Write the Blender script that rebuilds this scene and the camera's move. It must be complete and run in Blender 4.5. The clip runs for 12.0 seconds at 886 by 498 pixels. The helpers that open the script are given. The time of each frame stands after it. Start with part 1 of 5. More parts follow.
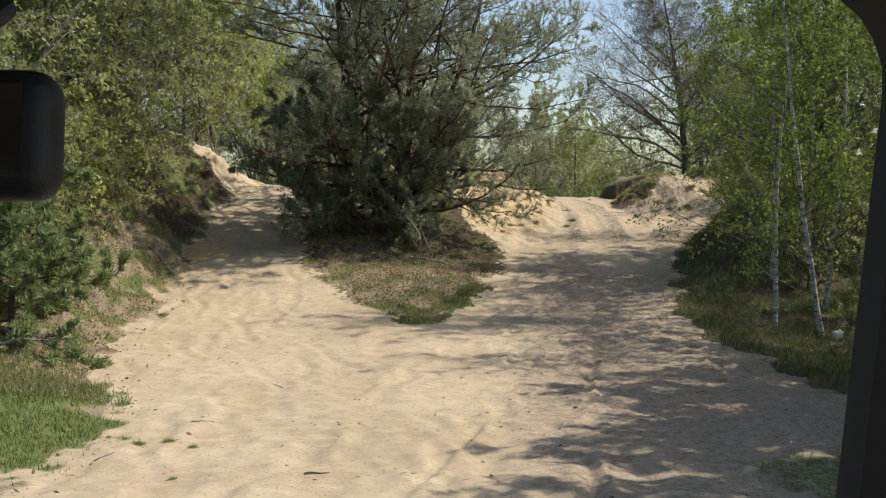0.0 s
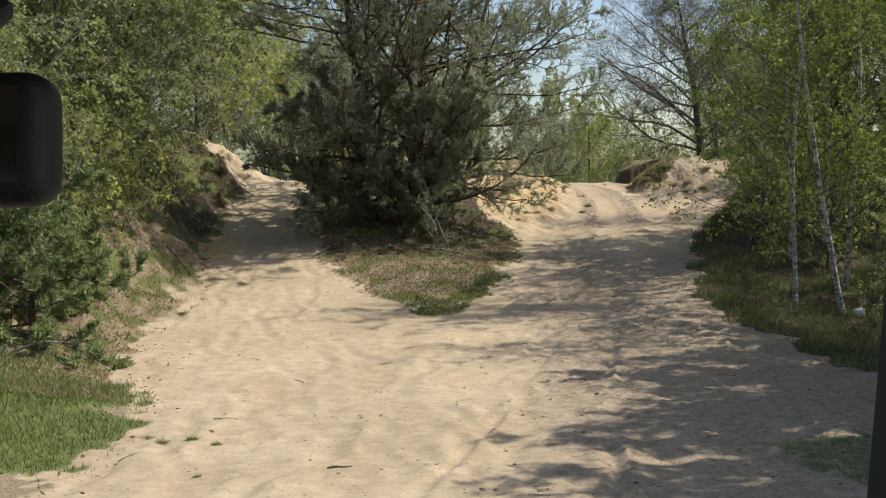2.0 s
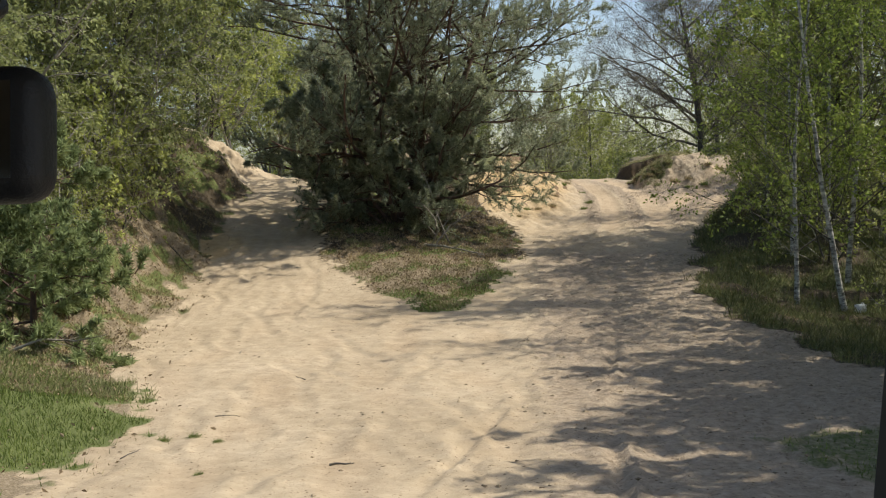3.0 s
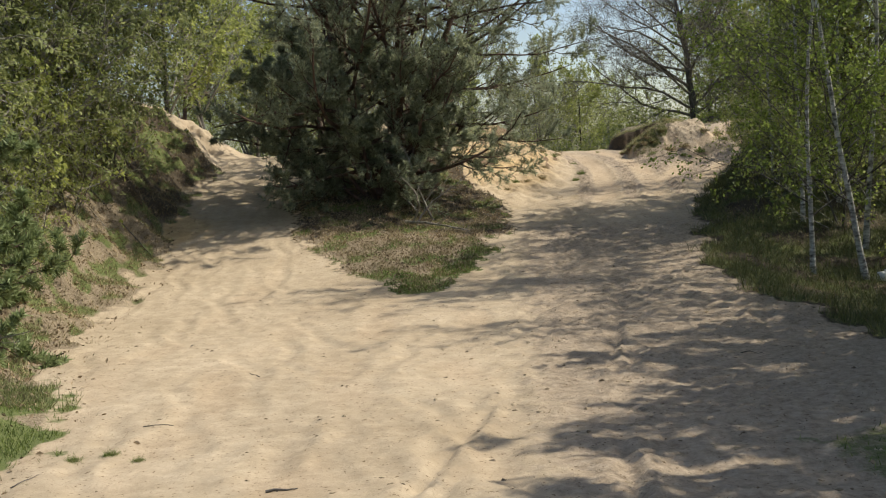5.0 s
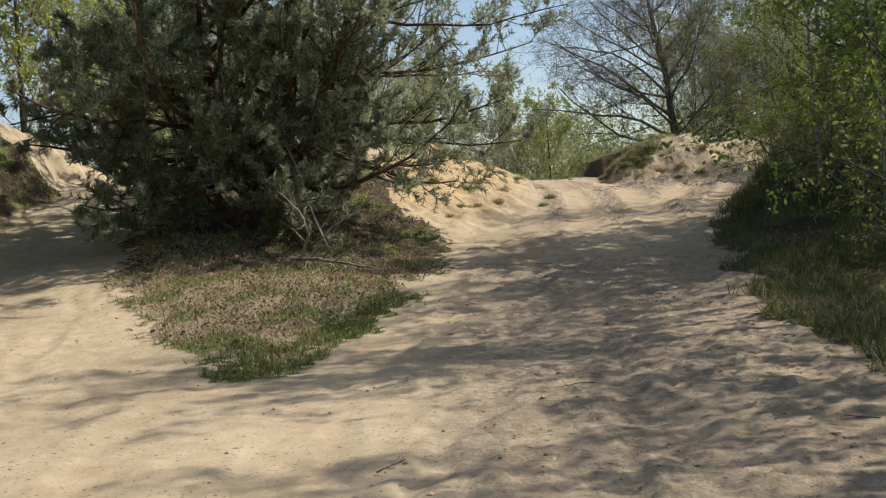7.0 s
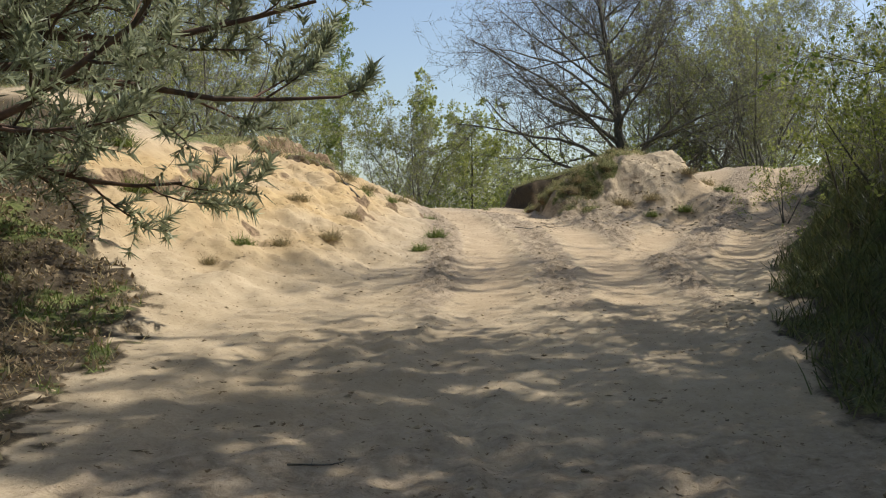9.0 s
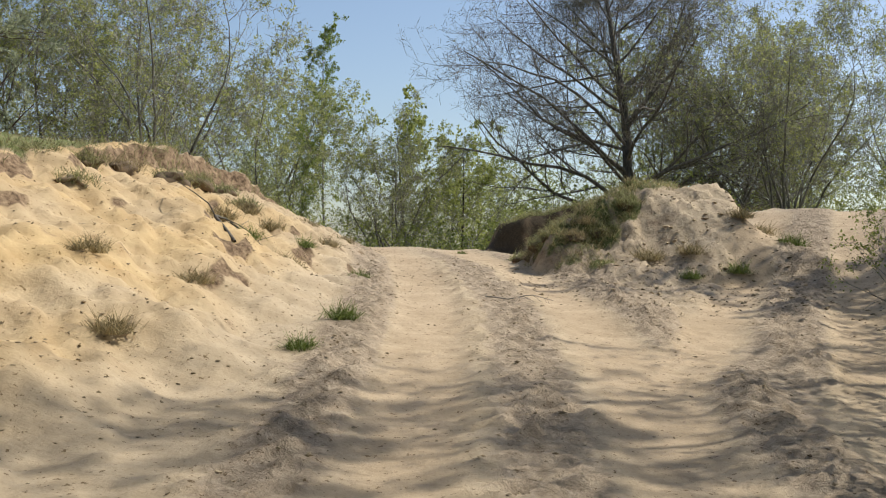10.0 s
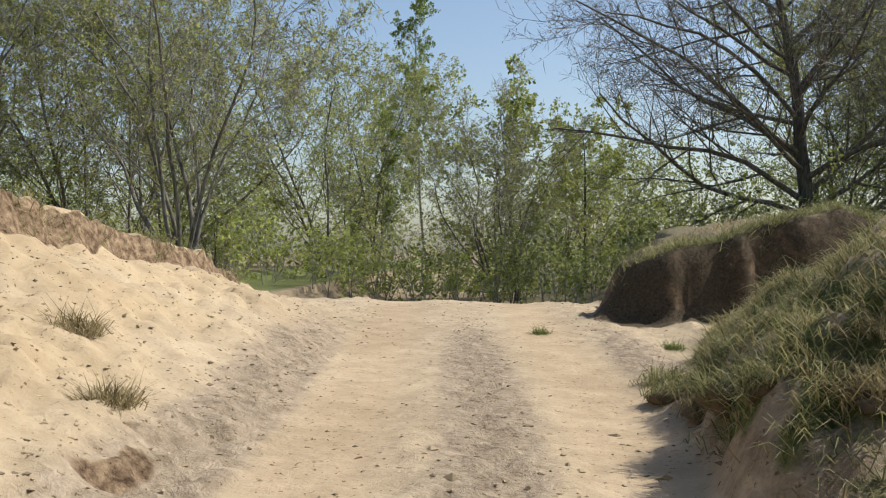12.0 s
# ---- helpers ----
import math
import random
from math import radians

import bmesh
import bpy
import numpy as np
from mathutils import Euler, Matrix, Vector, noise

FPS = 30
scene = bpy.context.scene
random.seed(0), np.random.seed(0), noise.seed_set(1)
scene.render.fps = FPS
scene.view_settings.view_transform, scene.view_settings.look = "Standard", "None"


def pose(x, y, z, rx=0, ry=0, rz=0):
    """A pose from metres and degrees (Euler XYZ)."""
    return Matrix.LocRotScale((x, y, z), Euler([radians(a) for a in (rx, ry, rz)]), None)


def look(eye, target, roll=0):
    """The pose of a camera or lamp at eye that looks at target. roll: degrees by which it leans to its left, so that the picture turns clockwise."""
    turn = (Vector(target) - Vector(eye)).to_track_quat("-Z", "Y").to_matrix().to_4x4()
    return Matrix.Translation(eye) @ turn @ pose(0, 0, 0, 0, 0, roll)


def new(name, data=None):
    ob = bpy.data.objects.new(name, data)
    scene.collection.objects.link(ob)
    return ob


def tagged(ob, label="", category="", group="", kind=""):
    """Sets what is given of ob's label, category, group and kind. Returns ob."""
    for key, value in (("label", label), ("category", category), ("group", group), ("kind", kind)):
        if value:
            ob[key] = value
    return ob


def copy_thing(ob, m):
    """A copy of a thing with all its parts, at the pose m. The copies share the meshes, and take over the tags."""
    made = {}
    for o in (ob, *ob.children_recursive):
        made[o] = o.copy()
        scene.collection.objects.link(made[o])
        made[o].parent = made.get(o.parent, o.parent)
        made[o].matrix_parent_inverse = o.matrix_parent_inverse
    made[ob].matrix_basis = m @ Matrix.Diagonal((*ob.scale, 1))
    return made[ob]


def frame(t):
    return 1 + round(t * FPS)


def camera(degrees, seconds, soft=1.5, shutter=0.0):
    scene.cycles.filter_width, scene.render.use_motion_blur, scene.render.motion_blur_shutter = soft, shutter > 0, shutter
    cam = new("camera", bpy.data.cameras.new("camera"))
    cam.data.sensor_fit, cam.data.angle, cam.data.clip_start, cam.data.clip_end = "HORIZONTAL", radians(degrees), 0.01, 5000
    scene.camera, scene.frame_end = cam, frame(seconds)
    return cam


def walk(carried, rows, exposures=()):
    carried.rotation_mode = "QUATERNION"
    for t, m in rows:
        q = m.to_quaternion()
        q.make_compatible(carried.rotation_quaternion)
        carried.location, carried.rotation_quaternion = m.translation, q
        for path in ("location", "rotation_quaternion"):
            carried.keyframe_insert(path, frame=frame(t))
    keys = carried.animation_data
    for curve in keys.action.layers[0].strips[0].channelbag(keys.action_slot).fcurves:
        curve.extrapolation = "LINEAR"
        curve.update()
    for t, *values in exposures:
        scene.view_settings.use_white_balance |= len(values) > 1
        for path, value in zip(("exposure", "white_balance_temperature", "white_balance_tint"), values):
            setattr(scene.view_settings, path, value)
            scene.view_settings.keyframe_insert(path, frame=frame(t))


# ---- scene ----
cam = camera(45.1, 12.0, soft=1.15)
METRES, EYE, TILT, LEAN, TURN = 41.0, 1.722, 0.0, 0.0, 0.0
ROWS = [
    (0.0, 0.0, 0.0, 0.0, 0.02, -2.93, -0.31),
    (0.5, 0.0001, -0.0008, 0.0001, 0.27, -3.0, 0.58),
    (1.0, 0.0001, 0.0001, -0.0, 0.47, -3.16, 0.95),
    (1.5, 0.0001, 0.0005, 0.0, 0.61, -3.32, 1.72),
    (2.0, 0.0001, 0.0005, -0.0001, 0.8, -3.45, 1.58),
    (2.5, 0.0001, 0.0005, -0.0, 0.91, -3.57, 1.74),
    (4.5, 0.0014, 0.0167, -0.0017, 0.32, -3.73, 1.96),
    (5.0, 0.0047, 0.0513, -0.0066, 0.32, -4.64, 3.37),
    (5.5, 0.0075, 0.0921, -0.0123, -0.04, -5.17, -0.28),
    (6.0, 0.0155, 0.1475, -0.0177, -0.49, -5.23, 1.77),
    (6.5, 0.0222, 0.2035, -0.0236, -2.49, -4.62, 4.03),
    (7.0, 0.0313, 0.2656, -0.027, -1.19, -1.96, 4.03),
    (7.5, 0.0402, 0.3338, -0.0298, -4.88, -1.45, 0.81),
    (9.5, 0.0991, 0.6428, -0.0179, -4.91, 0.14, -0.37),
    (10.0, 0.1141, 0.7187, -0.0114, -5.08, 0.85, -1.7),
    (10.5, 0.1294, 0.7863, -0.0061, -4.86, 0.89, -0.86),
    (11.0, 0.1424, 0.8543, 0.0013, -1.29, 0.68, -1.82),
    (11.5, 0.1489, 0.9178, 0.0071, 1.63, 0.02, -1.05),
    (12.0, 0.1546, 0.9817, 0.0129, 2.06, 0.24, -0.28),
]
# small shifts of the held camera inside the standing car, in metres
SWAY = {0.0: (0.002, 0.0, -0.001), 0.5: (0.0, 0.033, -0.010), 1.0: (0.004, 0.0, -0.008), 1.5: (0.001, 0.0, 0.0), 2.0: (0.0, 0.0, 0.004), 2.5: (-0.001, 0.0, 0.0)}


def held(t):
    dx, dy, dz = SWAY.get(t, (0, 0, 0))
    return pose(dx, dy, EYE + dz, TILT, LEAN, TURN)


walk(cam, [(t, held(t) @ pose(METRES * x, METRES * y, METRES * z, 90 + pitch, roll, yaw)) for t, x, y, z, yaw, pitch, roll in ROWS],
     exposures=[(0.0, 0.24, 6500, 10), (5.0, 0.14, 6600, 10), (7.5, 0.15, 6550, 10), (9.5, 0.12, 6450, 10), (12.0, 0.13, 6400, 10)])

# ---------------------------------------------------------------- light
SUN_DIR = Vector((0.965, 0.25, 1.16)).normalized()      # towards the sun
world = bpy.data.worlds.new("sky")
scene.world = world
world.use_nodes = True
wn = world.node_tree.nodes
sky = wn.new("ShaderNodeTexSky")
sky.sky_type = "NISHITA"
sky.sun_disc = False
sky.sun_elevation = math.asin(SUN_DIR.z)
sky.sun_rotation = math.atan2(SUN_DIR.x, SUN_DIR.y)
sky.air_density, sky.dust_density, sky.ozone_density = 1.0, 1.5, 1.2
wn["Background"].inputs["Strength"].default_value = 0.13
world.node_tree.links.new(sky.outputs[0], wn["Background"].inputs["Color"])
sun_data = bpy.data.lights.new("sun", "SUN")
sun_data.energy, sun_data.angle, sun_data.color = 4.6, radians(0.6), (1.0, 0.95, 0.86)
sun = new("sun", sun_data)
sun.matrix_world = look(SUN_DIR * 100, (0, 0, 0))

rng = np.random.default_rng(7)


# ---------------------------------------------------------------- materials
def material(name):
    m = bpy.data.materials.new(name)
    m.use_nodes = True
    nt = m.node_tree
    return m, nt, nt.nodes["Principled BSDF"], nt.nodes["Material Output"]


def node(nt, kind, **values):
    n = nt.nodes.new(kind)
    for k, v in values.items():
        n.inputs[k].default_value = v
    return n


def noise_tex(nt, scale, detail=4.0, rough=0.55, distortion=0.0, coords="Object"):
    tc = nt.nodes.new("ShaderNodeTexCoord")
    n = node(nt, "ShaderNodeTexNoise", Scale=scale, Detail=detail, Roughness=rough, Distortion=distortion)
    nt.links.new(tc.outputs[coords], n.inputs["Vector"])
    return n.outputs["Fac"]


def ramp(nt, fac, stops):
    r = nt.nodes.new("ShaderNodeValToRGB")
    el = r.color_ramp.elements
    while len(el) < len(stops):
        el.new(0.5)
    for e, (p, c) in zip(el, stops):
        e.position = p
        e.color = (*c, 1) if len(c) == 3 else c
    nt.links.new(fac, r.inputs["Fac"])
    return r.outputs["Color"]


def mix(nt, fac, a, b, blend="MIX"):
    n = nt.nodes.new("ShaderNodeMix")
    n.data_type, n.blend_type = "RGBA", blend
    for sock, v in ((n.inputs[0], fac), (n.inputs[6], a), (n.inputs[7], b)):
        if isinstance(v, (int, float)):
            sock.default_value = v
        elif isinstance(v, tuple):
            sock.default_value = (*v, 1)
        else:
            nt.links.new(v, sock)
    return n.outputs[2]


def bump(nt, height, strength, distance, after=None):
    b = node(nt, "ShaderNodeBump", Strength=strength, Distance=distance)
    nt.links.new(height, b.inputs["Height"])
    if after is not None:
        nt.links.new(after, b.inputs["Normal"])
    return b.outputs["Normal"]


def plain(name, colour, rough, metal=0.0, vary=0.15, scale=6.0, relief=0.0, relief_scale=80.0):
    """Painted, moulded or bare surface with two scales of variation."""
    m, nt, p, _ = material(name)
    dark = tuple(c * (1 - vary) for c in colour)
    light = tuple(min(1, c * (1 + vary)) for c in colour)
    c1 = ramp(nt, noise_tex(nt, scale), [(0.3, dark), (0.7, light)])
    c2 = ramp(nt, noise_tex(nt, scale * 14), [(0.35, (0.85,) * 3), (0.65, (1.0,) * 3)])
    nt.links.new(mix(nt, 1.0, c1, c2, "MULTIPLY"), p.inputs["Base Color"])
    p.inputs["Roughness"].default_value, p.inputs["Metallic"].default_value = rough, metal
    if relief:
        nt.links.new(bump(nt, noise_tex(nt, relief_scale), relief, 0.004), p.inputs["Normal"])
    return m


def leafy(name, dark, light, glow=0.35, rough=0.55):
    """Leaves or needles: each its own shade, letting some light through."""
    m, nt, p, out = material(name)
    geo = nt.nodes.new("ShaderNodeNewGeometry")
    col = ramp(nt, geo.outputs["Random Per Island"], [(0.0, dark), (0.6, light), (1.0, tuple(min(1, 1.25 * c) for c in light))])
    big = ramp(nt, noise_tex(nt, 0.45, 2.0), [(0.3, (0.72, 0.74, 0.7)), (0.7, (1.1, 1.08, 1.0))])
    col = mix(nt, 1.0, col, big, "MULTIPLY")
    nt.links.new(col, p.inputs["Base Color"])
    p.inputs["Roughness"].default_value = rough
    p.inputs["Specular IOR Level"].default_value = 0.3
    tr = nt.nodes.new("ShaderNodeBsdfTranslucent")
    nt.links.new(col, tr.inputs["Color"])
    ms = node(nt, "ShaderNodeMixShader", Fac=glow)
    nt.links.new(p.outputs[0], ms.inputs[1])
    nt.links.new(tr.outputs[0], ms.inputs[2])
    nt.links.new(ms.outputs[0], out.inputs["Surface"])
    return m


def bark(name, dark, light, scale=9.0, stretch=0.25):
    m, nt, p, _ = material(name)
    tc = nt.nodes.new("ShaderNodeTexCoord")
    mp = node(nt, "ShaderNodeMapping", Scale=(1, 1, stretch))
    nt.links.new(tc.outputs["Object"], mp.inputs["Vector"])
    n = node(nt, "ShaderNodeTexNoise", Scale=scale, Detail=6.0, Roughness=0.65)
    nt.links.new(mp.outputs[0], n.inputs["Vector"])
    c = ramp(nt, n.outputs["Fac"], [(0.35, dark), (0.62, light)])
    moss = ramp(nt, noise_tex(nt, 1.3, 3), [(0.45, (1, 1, 1)), (0.75, (0.75, 0.82, 0.6))])
    nt.links.new(mix(nt, 1.0, c, moss, "MULTIPLY"), p.inputs["Base Color"])
    p.inputs["Roughness"].default_value = 0.9
    nt.links.new(bump(nt, n.outputs["Fac"], 0.7, 0.02), p.inputs["Normal"])
    return m


BARK_PINE = bark("pine_bark", (0.035, 0.025, 0.02), (0.17, 0.10, 0.07))
BARK_DARK = bark("grey_brown_bark", (0.03, 0.027, 0.022), (0.13, 0.115, 0.095))
BARK_TWIG = bark("greyish_twig_bark", (0.15, 0.135, 0.11), (0.40, 0.37, 0.32))
BARK_BIRCH = bark("white_birch_bark", (0.05, 0.045, 0.04), (0.62, 0.60, 0.55), 5.0, 2.2)
BARK_GREY = bark("grey_brown_stem_bark", (0.07, 0.06, 0.05), (0.24, 0.215, 0.18))
BARK_OAK = bark("brown_oak_twig_bark", (0.07, 0.058, 0.045), (0.23, 0.195, 0.16))
DEADWOOD = bark("bleached_dead_wood", (0.12, 0.10, 0.08), (0.36, 0.32, 0.27))
NEEDLES = leafy("pine_needles", (0.15, 0.17, 0.105), (0.38, 0.41, 0.28), 0.5, 0.42)
NEEDLES_YOUNG = leafy("young_pine_needles", (0.12, 0.155, 0.06), (0.30, 0.36, 0.17), 0.4, 0.5)
LEAF_BIRCH = leafy("fresh_birch_leaf", (0.12, 0.165, 0.03), (0.29, 0.36, 0.085), 0.5)
LEAF_FRESH = leafy("bright_spring_leaf", (0.19, 0.225, 0.055), (0.42, 0.455, 0.14), 0.5)
LEAF_WOOD = leafy("unfolding_wood_edge_leaf", (0.22, 0.25, 0.075), (0.47, 0.49, 0.19), 0.58)
LEAF_WILLOW = leafy("yellow_green_willow_leaf", (0.14, 0.165, 0.06), (0.34, 0.37, 0.155), 0.5)
LEAF_BUD = leafy("half_open_oak_bud", (0.14, 0.14, 0.07), (0.34, 0.32, 0.18), 0.42)
GRASS_GREEN = leafy("green_grass_blade", (0.07, 0.10, 0.02), (0.19, 0.24, 0.06), 0.35)
# darker grass copy for the verge, the birches' shade put into its colour
GRASS_SHADE = leafy("shade_toned_verge_grass_blade", (0.06, 0.07, 0.025), (0.17, 0.18, 0.07), 0.35)
GRASS_OLIVE = leafy("olive_grass_blade", (0.11, 0.12, 0.045), (0.34, 0.33, 0.16), 0.4)
GRASS_DRY = leafy("dry_grass_blade", (0.17, 0.135, 0.07), (0.40, 0.33, 0.19), 0.35, 0.7)
LITTER = leafy("dead_leaf", (0.16, 0.11, 0.065), (0.38, 0.29, 0.19), 0.15, 0.8)


# ---------------------------------------------------------------- the lie of the land
def ramp01(v, a, b):
    t = np.clip((v - a) / (b - a), 0, 1)
    return t * t * (3 - 2 * t)


def along(y, ys, vs):
    """A smooth profile along the way."""
    return sum(np.interp(y + d, ys, vs) for d in (-1.6, -0.8, 0, 0.8, 1.6)) / 5


WAY_Y = (-60, -20, 0, 3.8, 8, 11, 15, 19, 23, 26.3, 30, 35, 40, 45, 50, 55, 60, 68, 78, 140, 400)
WAY_Z = (3.5, 2.4, 0.28, -0.2, -0.72, -0.9, -0.97, -0.95, -0.76, -0.5, -0.2, 0.33, 0.85, 1.22, 1.5, 1.6, 1.3, 0.75, 0.3, -0.7, 3.0)


def wave(x, y, scale, seed):
    """Cheap smooth noise: a sum of turned sines, about -1 to 1."""
    r = np.random.default_rng(seed)
    out = np.zeros_like(x)
    for k in range(7):
        a, ph, f = r.uniform(0, math.tau), r.uniform(0, math.tau), r.uniform(0.6, 1.6) / scale
        u = x * math.cos(a) + y * math.sin(a)
        v = -x * math.sin(a) + y * math.cos(a)
        out += np.sin(math.tau * f * u + ph + 1.1 * np.sin(math.tau * f * 0.63 * v + 2 * ph))
    return out / 4.0


def sand_left(y):
    return along(y, (0, 8, 12.9, 15, 19, 23, 28, 32, 38, 44), (-3.4, -3.6, -3.9, -5.0, -5.75, -6.1, -6.6, -7.1, -6.9, -6.9))


def sand_right(y):
    return along(y, (0, 10, 14.4, 18, 21.8, 26, 31, 34, 36, 38, 40, 44, 48, 56), (8.0, 6.6, 5.4, 4.9, 4.7, 5.5, 6.8, 7.7, 8.6, 9.9, 10.9, 12.6, 15.0, 17.6))


def mound_foot(y):
    return along(y, (26, 29, 33, 36, 42, 47, 52, 56, 62), (-0.2, 0.9, 2.3, 3.9, 4.9, 5.2, 4.9, 3.6, 2.0))


def mound_width(y):
    """From the foot of the mound's face to its lip."""
    return np.interp(y, (36, 44, 46.2, 49, 51.2, 54), (3.1, 2.9, 2.8, 2.0, 1.35, 1.0))


def branch_mid(y):
    return along(y, (22, 24, 30, 38, 46), (-3.0, -4.0, -5.1, -5.9, -6.2))


def cut_bank(x):
    """Foot of the cut bank behind the knoll."""
    return 51.4 + 0.1 * (x - 8)


def land(x, y):
    """Height of the ground without its fine relief."""
    w1, w2, w6 = wave(x, y, 9.0, 1), wave(x, y, 2.6, 2), wave(x, y, 1.1, 6)
    z = along(y, WAY_Y, WAY_Z) + 0.06 * w1
    # side track up to the saddle beside the pine
    bz = along(y, (20, 24, 28, 31, 34, 38, 42, 50, 60), (-0.95, -0.65, 0.0, 0.6, 1.25, 2.0, 2.0, 1.6, 1.5))
    side = ramp01(x, 1.5, -3.5) * ramp01(y, 21, 25)
    z = z + (np.maximum(bz, z) - z) * side
    # mound with its scarp towards the way
    top = along(y, (26, 28, 31, 34, 37, 40, 43, 45, 47, 49, 51, 54, 58, 62), (-0.6, -0.3, 0.35, 1.0, 1.65, 2.2, 2.6, 2.92, 2.8, 2.55, 2.28, 1.7, 1.45, 1.2))
    top = top + 0.95 * ramp01(x, 1.6, -1.0) * ramp01(y, 33, 38) * ramp01(y, 44, 40)
    wide = mound_width(y)
    calm = 1 - 0.55 * ramp01(y, 43, 46)
    dist = (mound_foot(y) - x + (0.3 * w2 + 0.16 * w6) * calm + 0.05 * wave(x, y, 0.45, 10)) / wide
    lip = np.interp(y, (36, 40, 44, 47, 54), (0.0, 0.08, 0.18, 0.25, 0.32))
    rise = np.clip(dist, 0, 1) * (1 - lip) + lip * ramp01(dist, 0.99, np.interp(y, (40, 46), (1.1, 1.045)))
    west = ramp01(x - branch_mid(y), 1.3, 3.8)
    mz = z + np.maximum(top - z, 0) * rise * west
    z = np.where(dist > 0, mz, z)
    # bank beyond the sand on the west side
    out = sand_left(y) - x + 0.3 * w2
    high = along(y, (4, 12, 18, 22, 26, 32, 36, 42, 60), (0.2, 0.35, 0.7, 1.5, 2.4, 4.2, 4.2, 1.8, 0.8))
    gain = high * (0.75 * ramp01(out, 0.0, np.interp(y, (26, 33), (2.2, 3.3))) + 0.25 * ramp01(out, 1.5, 6.0))
    z = z + 2.7 * np.tanh(gain / 2.7) + ramp01(out, 0.2, 1.2) * ramp01(x, -17, -12) * ramp01(y, 14, 18) * ramp01(y, 44, 40) * (0.13 * w6 + 0.07 * wave(x, y, 0.45, 10))
    # verge and bank on the east side
    out = x - sand_right(y) + 0.25 * w2
    high = along(y, (4, 14, 22, 26, 30, 34, 38, 42, 48, 60), (0.1, -0.25, -0.45, -0.1, 0.6, 1.4, 2.0, 2.0, 1.0, 0.5))
    z = z + high * ramp01(out, 0.0, np.interp(y, (30, 36, 42, 46), (2.4, 2.0, 2.0, 2.4)))
    z = z + ramp01(out, 0.1, 1.0) * ramp01(x, 17, 13) * ramp01(y, 28, 33) * ramp01(y, 48, 44) * (0.22 * w6 + 0.14 * wave(x, y, 0.45, 10))
    # rise to the right-hand fork and the upland behind it
    z = z + 1.1 * ramp01(x, 8.5, 13.5) * ramp01(y, 38, 49)
    scarp = y - cut_bank(x) + 0.14 * w2 + 0.10 * w6 + 0.05 * wave(x, y, 0.45, 10)
    upland = 2.17 + 0.05 * w2 + 0.27 * np.clip(x - 8, 0, 2.2) - 0.38 * np.clip(x - 10.2, 0, 1.8)
    end = x + 0.15 * w2 + 0.12 * w6 - 0.2 * (y - 51.4)
    z = z + np.maximum(upland - z, 0) * ramp01(scarp, 0.0, 0.26) * ramp01(end, 7.45, 7.95)
    # grassy knoll between the two ways: steep grassy flank, flat top, sand face in front
    xx = x - 0.12 + 0.08 * w2 + 0.06 * w6 - 0.22 * np.clip(y - 46, 0, 3)
    shape = np.interp(xx, (7.1, 7.3, 7.5, 7.97, 8.57, 9.0, 10.25, 10.6, 11.4), (0.9, 1.25, 1.6, 1.88, 2.24, 2.52, 2.5, 2.1, 1.5))
    front = np.clip((y - 43.1 + 0.2 * w2 - 0.6 * ramp01(x, 8.7, 7.4)) / np.interp(x, (7.5, 8.8), (1.5, 2.3)), 0, 1) ** 0.9
    z = z + np.maximum(shape + 0.05 * w6 - z, 0) * front * ramp01(y, 50.6, 48.8)
    return z


def wheel_tracks(x, y):
    """Smooth lanes that wheels have pressed: one where a wheel runs, nought beside."""
    main = along(y, (0, 12, 20, 26.3, 32, 36, 40, 46, 56), (1.0, 1.9, 3.0, 4.1, 5.3, 5.9, 6.3, 6.4, 6.0))
    fk = np.interp(y, (34, 40, 48, 54), (6.6, 9.2, 13.0, 14.5))
    out = np.zeros_like(x)
    for off in (-0.78, 0.72):
        out = out + np.exp(-((x - main - off) / 0.34) ** 4) * ramp01(y, 29, 36) + np.exp(-((x - fk - off) / 0.34) ** 4) * ramp01(y, 34, 38)
    sway = 0.3 * wave(x * 0.2, y, 7.0, 21)
    fade = np.clip(0.35 + 0.6 * wave(x, y, 3.0, 22), 0, 0.8)
    for off in (-0.8, -2.2, -3.6, -5.0):
        out = out + fade * np.exp(-((x - main - off - sway - np.interp(y, (5, 26), (0.0, -2.4))) / 0.3) ** 4) * ramp01(y, 27, 23)
    return out


